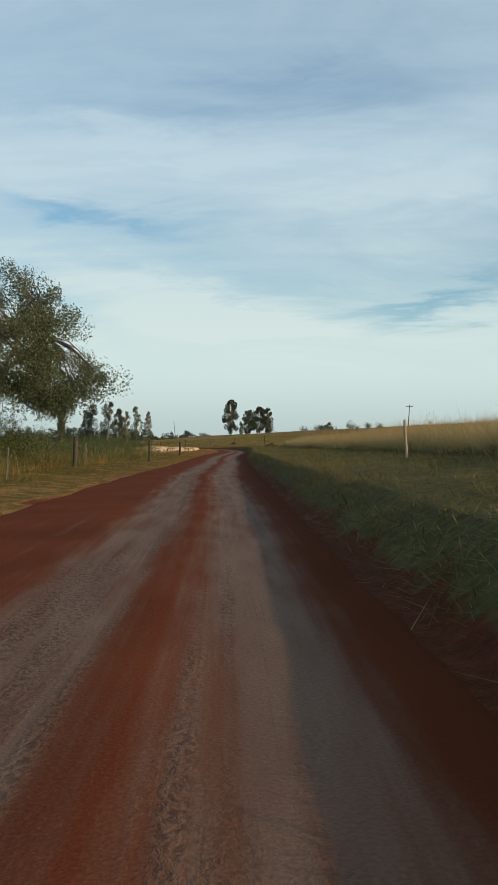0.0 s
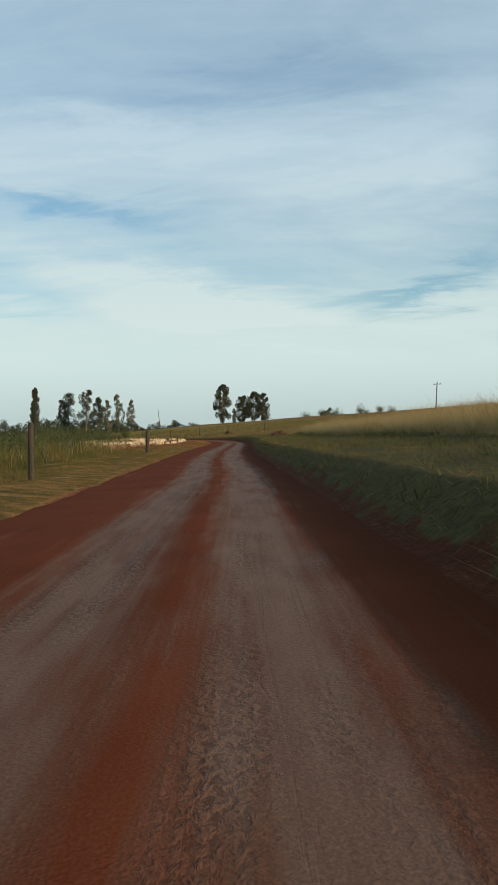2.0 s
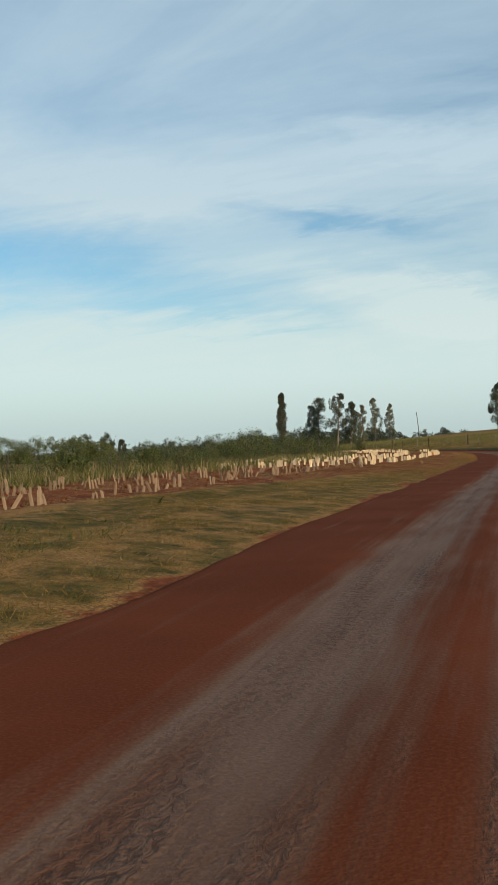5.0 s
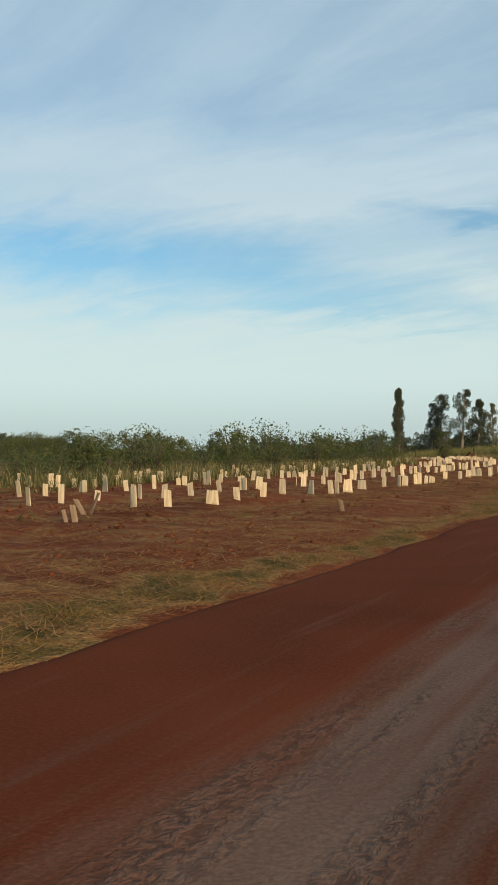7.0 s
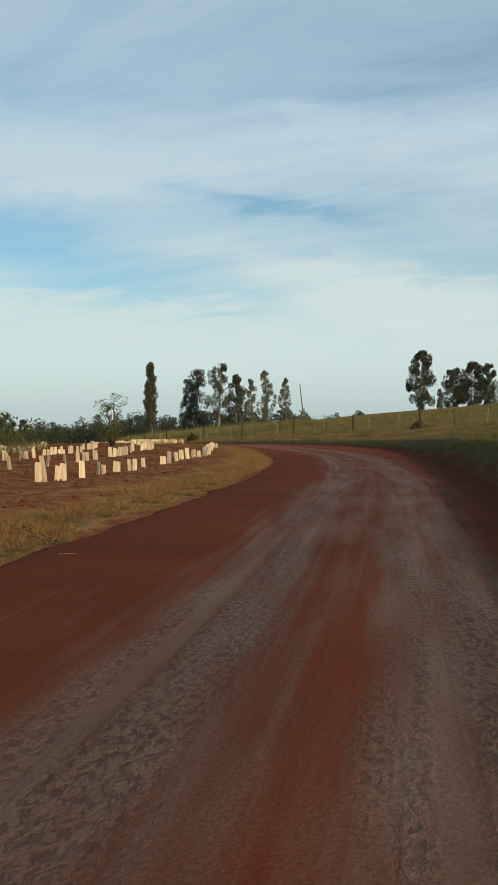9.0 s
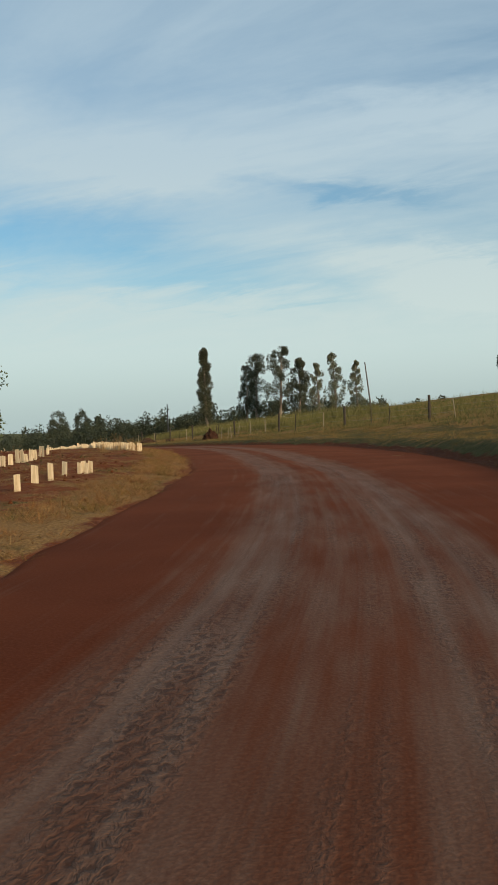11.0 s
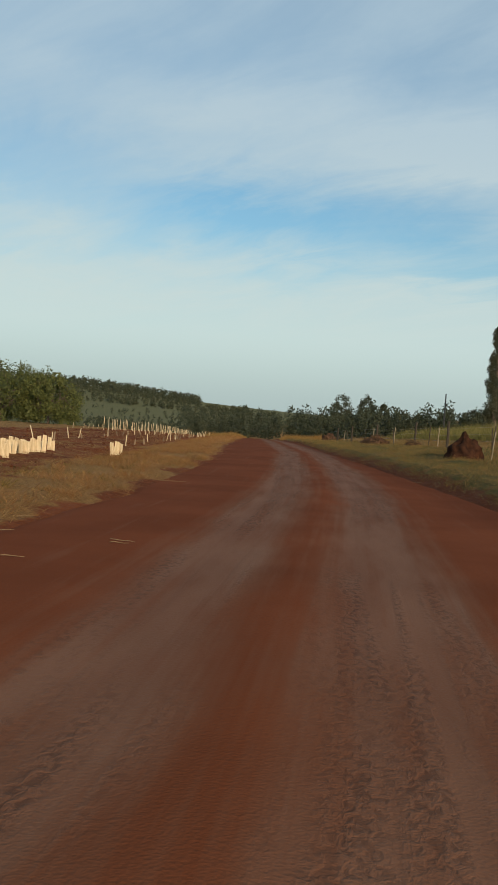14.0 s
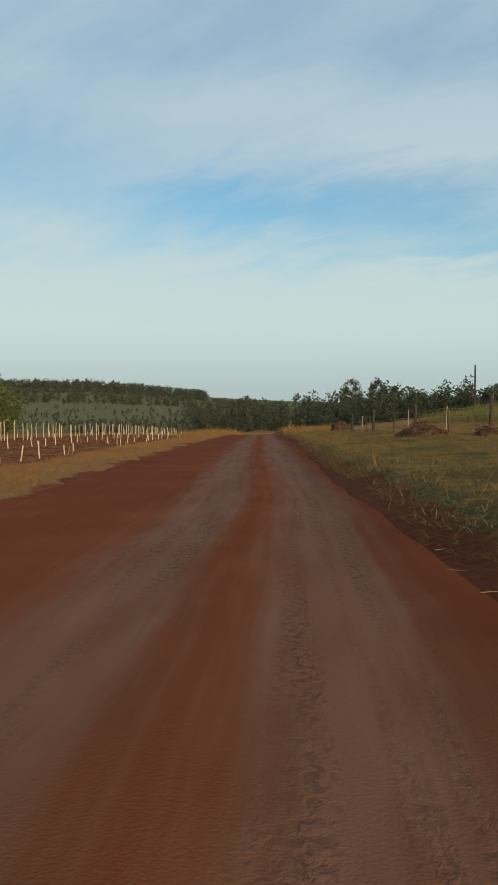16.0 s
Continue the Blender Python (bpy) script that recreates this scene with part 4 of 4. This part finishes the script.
rng = np.random.RandomState(8)
made, far_rows = 0, []
for row in range(5):
    y = 105.0 + 2 * row
    while y < (213 if row == 0 else 232 - 3 * row):
        e = float(np.interp(y, [105, 133, 155, 190, 235], [6.6, 5.7, 4.4, 2.8, 2.2])) + row * float(np.interp(y, [110, 200], [2.7, 3.5]))
        w = float(np.interp(y, _y, _w))
        x = float(road_x(y)) - (e + w) / float(np.interp(y, _y, _c))
        if rng.rand() < 0.88:
            if y < 142:
                g = guard(x + rng.normal() * 0.25, y, rng.normal() * 30 + 40, made, rng.choice([1, 2, 2, 3]), OLD)
            else:
                g = guard(x + rng.normal() * 0.07, y, 5 if made == 58 else rng.normal() * 20 + 5, made, *((1, REDDISH) if made == 58 else (rng.choice([1, 1, 1, 2]), WIDE) if rng.rand() < (0.7 if y < 178 else 0.3) else (rng.choice([1, 2]),)))
            made += 1
            if row > 1 or (row > 0 and y < 142):
                far_rows.append(g)
        y += (1.1 if y < 142 else 1.2 if y < 178 else 1.15) + rng.uniform(-0.2, 0.3)
join_far([g for g in far_rows if g.location.y < 142], OLD_BOARD)
join_far([g for g in far_rows if g.location.y >= 142], BOARD)
# a close row of boards follows the bend on its low ridge
for s in np.arange(0, 1.0, 0.019):
    x = float(np.interp(s, [0, 0.47, 1], [-17.4, -25.6, -35.6]))
    y = float(np.interp(s, [0, 0.47, 1], [232.2, 243.6, 255.9]))
    if rng.rand() < 0.93:
        guard(x + rng.normal() * 0.06, y, 36 + rng.normal() * 9, made, 3)
        made += 1
guard(-32.5, 255.9, 20, 401, 3)
guard(-33.0, 256.6, 35, 402, 2)
guard(-4.3, 144.8, 15, 403, 1, OLD)
# thin white stakes with seedlings further on
for row, gap in enumerate((4.6, 8.2, 13.6, 17.0)):
    s = (264.0, 262.0, 299.0, 300.0)[row]
    while s < 390:
        w = float(np.interp(s, _y, _w))
        x = float(road_x(s)) - (gap + w) / float(np.interp(s, _y, _c))
        tall = 1.2 if row == 2 else 0.5
        if row == 2 or rng.rand() < 0.6:
            post("stake", x + rng.normal() * 0.15, s, tall + rng.uniform(-0.12, 0.15), 0.055, BOARD, "thin pale wooden stake in the planted field", "stake", "stakes in the field", rng.normal() * (0.03 if row == 2 else 0.28), 0, 5)
        if row != 2 and rng.rand() < 0.25:
            guard(x + 0.25, s + 0.2, rng.uniform(0, 60), made + 900, rng.choice([1, 1, 2]), OLD)
            made += 1
        s += (1.2 if row == 2 else 1.9) + rng.uniform(-0.3, 0.4)


def clods(name, x, y, size, material, rng, label):
    """Lumps of turned soil: small uneven eight-sided stones of earth."""
    n = len(x)
    z = land(x, y)
    corner = np.array([[1, 0, 0], [0, 1, 0], [-1, 0, 0], [0, -1, 0], [0, 0, 0.9], [0, 0, -0.6]], float)
    v = corner[None] * (size * rng.uniform(0.3, 1.5, n) ** 1.6)[:, None, None] * rng.uniform(0.6, 1.3, (n, 6, 1))
    a = rng.uniform(0, 6.283, n)
    c, q = np.cos(a)[:, None], np.sin(a)[:, None]
    v = np.stack([v[..., 0] * c - v[..., 1] * q + x[:, None], v[..., 0] * q + v[..., 1] * c + y[:, None], v[..., 2] + z[:, None]], -1)
    f = np.array([[0, 1, 4], [1, 2, 4], [2, 3, 4], [3, 0, 4], [1, 0, 5], [2, 1, 5], [3, 2, 5], [0, 3, 5]])
    me = bpy.data.meshes.new(name)
    raw_mesh(me, v.reshape(-1, 3), (6 * np.arange(n)[:, None, None] + f[None]).reshape(-1, 3))
    me.materials.append(material)
    return tagged(new(name, me), label, "soil", kind="stuff")


turned = Paint("turned_soil", 0.97)
TURNED = turned.colour(turned.mix(turned.chance(True), (0.075, 0.021, 0.008), (0.16, 0.048, 0.018))).m


# ---- grass ----
def strip(rng, count, y0, y1, e0, e1, side, thin=None, on_soil=False):
    """Places beside the road: count points between two offsets from its edge."""
    y = rng.uniform(y0, y1, count)
    e = rng.uniform(0, 1, count)
    e = e0 + (e1 - e0) * e
    w, c = np.interp(y, _y, _w) - (tuck(y) if side < 0 else 0), np.interp(y, _y, _c)
    x = road_x(y) + side * (w + e) / c
    patch = waves(x, y, 2.6, 31) + 0.6 * waves(x, y, 0.9, 32) + 0.5 * waves(x, y, 9.0, 33)
    keep = patch > (-0.25 if thin is None else thin)
    if side < 0 and not on_soil:
        keep &= 1.4 * bare_soil(x, y) + rng.uniform(-0.25, 0.35, count) < 0.5
    return x[keep], y[keep]


def tussocks(name, rng, count, y0, y1, e0, e1, side, each, wide, low, high, material, label, thin=-0.2, lean=0.5, blade=0.0055, on_soil=False):
    """Separate tufts, each a bunch of blades of about one height."""
    cx, cy = strip(rng, count, y0, y1, e0, e1, side, thin, on_soil)
    n = len(cx)
    px = np.repeat(cx, each) + rng.normal(size=each * n) * wide
    py = np.repeat(cy, each) + rng.normal(size=each * n) * wide
    tall = np.repeat(low + (high - low) * rng.uniform(0, 1, n) ** 2, each)
    return blades(name, px, py, tall, blade, material, rng, lean, label, bend=0.7, simple=True)


rng = np.random.RandomState(40)
x, y = strip(rng, 310000, -4, 190, 0.0, 5.5, -1, -0.45)
blades("verge_grass", x, y, 0.085 + 0.04 * waves(x, y, 1.6, 71), 0.0042, VERGE, rng, 1.0, "short yellow-green verge grass beside the road", bend=0.5, simple=True)
x, y = strip(rng, 50000, -4, 190, 0.2, 6, -1, 0.15)
blades("verge_tufts", x, y, 0.13, 0.0045, DRY, rng, 0.7, "taller green tufts in the verge", bend=0.5, simple=True)
x, y = strip(rng, 120000, 165, 320, 0.1, 4.2, -1, 0.0)
blades("dry_verge_grass", x, y, 0.13, 0.006, STRAW, rng, 1.1, "dry straw-coloured grass along the road edge", bend=0.5, simple=True)
x, y = strip(rng, 120000, 160, 345, 0.0, 4.0, -1, -0.1)
blades("mixed_verge_grass", x, y, 0.18, 0.007, RUST, rng, 1.1, "yellowing grass along the road edge", bend=0.5, simple=True)
x, y = strip(rng, 150000, 100, 330, 0.2, 12.0, -1, -0.1, True)
blades("field_straw", x, y, 0.05, 0.006, STRAW, rng, 4.5, "dry cut straw scattered on red soil", "straw", z=land(x, y) + 0.01, simple=True)
x, y = strip(rng, 70000, 126, 172, 0.1, 6.5, -1, -0.5, True)
blades("straw_litter", x, y, 0.045, 0.0055, RUST, rng, 4.5, "dry brown straw strewn along the field edge", "straw", z=land(x, y) + 0.015, bend=0.1, simple=True)
tussocks("straw_heaps", rng, 1900, 126, 205, 0.1, 5.0, -1, 40, 0.16, 0.05, 0.15, RUST, "tangled heaps of cut dry grass", -0.4, 2.4, 0.005, True)
x, y = strip(rng, 90000, 2, 103, 1.8, 20, -1, -0.4)
blades("tall_weeds", x, y, 0.14 + 0.5 * ease(2.5, 6.5, -across(x, y)[0] - 2.8) * (1 + 0.6 * waves(x, y, 4, 51)), 0.010, WEED, rng, 0.75, "tall green and dry weeds behind the posts", "weeds", bend=0.3, simple=True)
x, y = strip(rng, 6000, 2, 97, 4.0, 22, -1, 0.2)
blades("dry_weeds", x, y, 0.85, 0.010, GOLD, rng, 0.25, "tall dry weed stalks behind the posts", "weeds")
x, y = strip(rng, 180000, -4, 200, 0.22, 9.5, 1, -0.4)
blades("bank_grass", x, y, 0.15, 0.007, BANK, rng, 1.5, "dark matted grass on the road bank", bend=0.6, simple=True)
x, y = strip(rng, 60000, -4, 200, 0.5, 10, 1, 0.25)
blades("bank_tufts", x, y, 0.30, 0.007, WEED, rng, 1.0, "taller green tufts on the road bank", bend=0.7)
x, y = strip(rng, 50000, 195, 345, 0.5, 14, 1, -0.2)
blades("pasture_dry_grass", x, y, 0.17, 0.006, DRY, rng, 1.2, "brownish dry grass on the verge", bend=0.6, simple=True)
x, y = strip(rng, 60000, 195, 345, 0.5, 14, 1, -0.1)
blades("pasture_grass", x, y, 0.14, 0.006, VERGE, rng, 1.2, "rough green grass on the verge", bend=0.6, simple=True)
x, y = strip(rng, 90000, 195, 345, 0.4, 14, 1, -0.3)
blades("pasture_tufts", x, y, 0.20, 0.006, BANK, rng, 1.2, "dark green tufts on the verge", bend=0.6, simple=True)
x, y = strip(rng, 80000, 246, 300, 0.3, 8, 1, -0.6)
blades("late_bank_grass", x, y, 0.15, 0.0055, BANK, rng, 1.3, "dark matted grass on the low bank", bend=0.6, simple=True)
x, y = strip(rng, 45000, 246, 300, 0.2, 8, 1, -0.3)
blades("late_dry_grass", x, y, 0.16, 0.005, DRY, rng, 1.4, "dry grass on the low bank", bend=0.6, simple=True)
x, y = strip(rng, 30000, 195, 335, 0.3, 10, 1, 0.25)
blades("pasture_straw", x, y, 0.16, 0.007, STRAW, rng, 1.6, "dry grass among the green verge", bend=0.6, simple=True)
x, y = strip(rng, 46000, -4, 345, 0.15, 1.6, 1, 0.1)
blades("edge_straw", x, y, 0.11, 0.0035, STRAW, rng, 2.0, "dry straw tufts hanging over the road edge", "straw", bend=0.9, simple=True)
x, y = strip(rng, 80000, -4, 195, 7.8, 34, 1, -0.25)
tall = 0.85 * (0.6 + 0.9 * waves(x, y, 3.1, 41) + 0.7 * waves(x, y, 11, 42) + 0.25 * ease(8, 14, across(x, y)[0]))
blades("golden_grass", x, y, np.maximum(0.18, tall), 0.009, GOLD, rng, 0.55, "tall golden dry grass on top of the bank", bend=0.5, simple=True)
x, y = strip(rng, 60000, -4, 195, 6.0, 34, 1, 0.0)
blades("bank_top_grass", x, y, 0.42, 0.011, WEED, rng, 0.6, "green grass mixed into the golden grass", bend=0.5, simple=True)
x, y = strip(rng, 60000, 190, 285, 9.0, 40, 1, -0.4)
blades("hill_grass", x, y, 0.36, 0.012, MEADOW, rng, 0.7, "short yellowed grass on the rise", bend=0.4, simple=True)
x, y = strip(rng, 60000, 190, 285, 8.0, 40, 1, -0.2)
blades("hill_green_grass", x, y, 0.34, 0.013, WEED, rng, 0.7, "short green grass on the rise", bend=0.4, simple=True)
x, y = strip(rng, 15000, -4, 190, 8.0, 34, 1, 0.2)
blades("grass_plumes", x, y, 1.3 + 0.35 * waves(x, y, 7, 43), 0.007, STRAW, rng, 0.3, "tall thin seed stalks above the golden grass", bend=0.6)


tussocks("grass_tussocks", rng, 1400, 4, 190, 8.0, 30, 1, 40, 0.26, 0.6, 1.8, GOLD, "tall uneven tussocks of dry grass", blade=0.011)
tussocks("front_hedge", rng, 1100, 4, 150, 6.5, 8.0, 1, 36, 0.26, 0.5, 1.1, GOLD, "dense foot of the tall grass", -0.6, 0.6, 0.011)
tussocks("front_tussocks", rng, 2600, 4, 150, 6.6, 10.5, 1, 44, 0.24, 0.6, 1.45, GOLD, "ragged front of the golden grass", -0.15, 0.7, 0.010)
tussocks("pale_front_tussocks", rng, 900, 8, 170, 7.2, 12, 1, 46, 0.17, 0.8, 1.9, STRAW, "pale straw clumps in the golden grass", 0.0, 0.7, 0.007)
tussocks("brown_front_tussocks", rng, 1300, 8, 170, 6.2, 12, 1, 50, 0.24, 0.35, 0.9, WEED, "dark clumps in the golden grass", 0.0, 0.8, 0.009)
tussocks("weed_clumps", rng, 1500, 2, 104, 4.2, 18, -1, 60, 0.34, 0.4, 1.35, WEED, "clumps of tall weeds behind the posts", -0.1, 0.55, 0.012)
tussocks("dry_weed_clumps", rng, 900, 2, 104, 3.6, 18, -1, 46, 0.25, 0.3, 1.1, DRY, "dry clumps among the weeds", -0.1, 0.6, 0.01)
tussocks("ragged_edge", rng, 2600, -4, 215, -0.30, 0.45, -1, 22, 0.12, 0.04, 0.15, VERGE, "low tufts spilling onto the road edge", -0.5, 1.6, 0.0045)
tussocks("ragged_dry_edge", rng, 3400, -4, 330, -0.35, 0.5, -1, 22, 0.14, 0.03, 0.14, RUST, "dry tufts spilling onto the road edge", -0.5, 2.0, 0.0045)
x, y = strip(rng, 40000, 205, 268, 0.0, 5.5, -1, -0.5, True)
blades("bend_straw_litter", x, y, 0.05, 0.0055, RUST, rng, 4.5, "dry brown straw strewn beside the bend", "straw", z=land(x, y) + 0.015, bend=0.1, simple=True)
tussocks("bend_straw_heaps", rng, 1500, 200, 290, 0.1, 5.0, -1, 40, 0.17, 0.06, 0.18, RUST, "tangled heaps of cut dry grass", -0.4, 2.2, 0.005, True)
tussocks("weed_tussocks", rng, 500, 4, 190, 8.0, 30, 1, 40, 0.3, 0.5, 1.2, WEED, "green weeds among the golden grass", blade=0.011)
tussocks("verge_tussocks", rng, 2200, 0, 190, 0.2, 5.5, -1, 34, 0.09, 0.08, 0.24, VERGE, "small yellow-green tussocks in the verge", 0.0, 1.0, 0.0035)
tussocks("green_tussocks", rng, 1900, 0, 190, 0.5, 5.5, -1, 34, 0.10, 0.08, 0.24, WEED, "small green tussocks in the verge", 0.0, 0.9, 0.004)
tussocks("straw_tussocks", rng, 1900, 165, 335, 0.0, 3.6, -1, 40, 0.11, 0.14, 0.36, RUST, "golden dry tussocks along the road edge", -0.2, 0.9, 0.0045)
tussocks("olive_tussocks", rng, 700, 135, 260, 0.2, 3.2, -1, 36, 0.11, 0.12, 0.3, VERGE, "olive grass tussocks along the road edge", -0.2, 0.9)
tussocks("pale_tussocks", rng, 500, 165, 335, 0.0, 3.6, -1, 38, 0.11, 0.14, 0.34, STRAW, "pale straw tussocks along the road edge", -0.2, 1.0, 0.0045)
tussocks("bank_tussocks", rng, 2600, -4, 215, 0.4, 8, 1, 34, 0.16, 0.16, 0.5, BANK, "dark olive tussocks on the road bank", -0.2, 1.1)
tussocks("bank_straw_tussocks", rng, 1500, -4, 215, 0.15, 1.6, 1, 34, 0.13, 0.07, 0.2, RUST, "straw tussocks on the road bank", -0.1, 1.5, 0.004)
tussocks("pasture_tussocks", rng, 2000, 200, 330, 0.6, 17, 1, 34, 0.2, 0.12, 0.5, DRY, "dry tussocks on the grassy verge", -0.2, 1.0)
tussocks("bend_green_tussocks", rng, 420, 195, 262, 0.3, 4.0, -1, 34, 0.12, 0.08, 0.26, WEED, "green tussocks among straw beside the bend", 0.0, 1.0, 0.004, True)
tussocks("pasture_green_tussocks", rng, 1100, 200, 345, 0.6, 12, 1, 34, 0.14, 0.14, 0.38, BANK, "dark green tussocks on the grassy verge", -0.2, 1.0)
# a few tall dry stalks at the end of the board row
px, py = np.repeat([-17.9, -16.9, -18.6], 60), np.repeat([231.3, 230.6, 230.9], 60)
blades("dry_stalks", px + rng.normal(size=180) * 0.14, py + rng.normal(size=180) * 0.14, np.repeat([1.0, 0.7, 0.8], 60), 0.006, STRAW, rng, 0.35, "tall dry grass stalks beside the boards", bend=0.5)
x, y = strip(rng, 30000, 280, 345, 14.5, 24, 1, -0.7)
blades("tall_pasture_grass", x, y, 1.25 + 0.55 * waves(x, y, 6, 44), 0.014, MEADOW, rng, 0.35, "tall yellow-green grass behind the fence", bend=0.4, simple=True)
x, y = strip(rng, 26000, 235, 345, 13.5, 30, 1, -0.4)
blades("green_pasture_grass", x, y, 0.7 + 0.4 * waves(x, y, 7, 45), 0.014, MEADOW, rng, 0.35, "tall green grass behind the fence", bend=0.4, simple=True)
x, y = strip(rng, 22000, 104, 216, 12.5, 17.5, -1, -0.1, True)
blades("scrub_grass", x, y, 0.7, 0.014, WEED, rng, 0.5, "rough green grass in front of shrubs", bend=0.4, simple=True)
x, y = strip(rng, 14000, 104, 216, 12.5, 19, -1, 0.15, True)
blades("scrub_straw", x, y, 0.75, 0.012, GOLD, rng, 0.4, "pale dry grass in front of shrubs", bend=0.4)
x, y = strip(rng, 20000, 362, 420, 1.5, 8, 1, -0.3)
blades("crest_grass", x, y, 1.2, 0.016, DRY, rng, 0.4, "tall dry grass where the road drops away", bend=0.5, simple=True)
x, y = strip(rng, 9000, 325, 400, 1.0, 5, -1, -0.3, True)
blades("crest_straw", x, y, 0.8, 0.016, DRY, rng, 0.4, "tall dry grass where the road drops away", bend=0.5, simple=True)
x, y = strip(rng, 1500, 100, 235, 3.0, 13.0, -1, 0.2, True)
blades("field_weeds", x, y, 0.16, 0.02, WEED, rng, 0.9, "small green weeds on red soil", "weeds")
x, y = strip(rng, 17000, 104, 330, 0.8, 15.0, -1, -0.2, True)
keep = bare_soil(x, y) > 0.6
clods("soil_clods", x[keep], y[keep], 0.036, TURNED, rng, "loose clods of turned red soil")


# ---- sticks lying on the road ----
def stick(x, y, long_, turn, wide=0.012):
    """A bent dry stick or stalk flat on the ground."""
    rng = np.random.RandomState(int(abs(x * 97 + y * 13)) % 9999)
    bm = bmesh.new()
    tube(bm, [(long_ * (k - 0.5), 0.06 * long_ * math.sin(4 * k + x), 0.012 + 0.01 * rng.rand()) for k in np.linspace(0, 1, 5)], [wide * v for v in (0.8, 1, 0.9, 0.7, 0.35)], 5)
    me = bpy.data.meshes.new("stick")
    bm.to_mesh(me)
    bm.free()
    me.materials.append(STICK)
    ob = new("stick", me)
    ob.matrix_world = pose(x, y, max(float(land(x, y, True)), float(np.interp(y, _y, _z))) + 0.035, 0, 0, turn)
    return tagged(ob, "dry pale stick lying on the red road", "stick", "sticks on the road")


STICK = wood_paint("dry_stick", (0.15, 0.095, 0.05), (0.27, 0.185, 0.105), 0.85)
for x, y, long_, turn in [(-18.97, 241.82, 0.5, 15), (-18.9, 241.7, 0.35, 30), (-18.84, 240.36, 0.4, 35), (-20.0, 241.26, 0.3, 60), (-20.75, 242.2, 0.45, 40), (-1.29, 170.4, 0.35, 8), (-3.84, 225.48, 0.7, 12), (-3.5, 225.3, 0.5, -15), (-3.11, 220.38, 0.6, 10), (-3.0, 221.2, 0.4, 40), (-30.88, 268.15, 0.55, 20), (-30.4, 267.21, 0.3, 5), (-30.22, 267.34, 0.3, 60), (-31.29, 268.92, 0.3, 80), (-22.65, 256.57, 0.8, 25), (-13.54, 229.14, 0.3, 20), (-17.98, 238.19, 0.4, 45), (-16.46, 234.17, 0.35, 30), (-23.8, 248.31, 0.9, 48)]:
    stick(x, y, long_ * 0.55, turn, 0.0045)
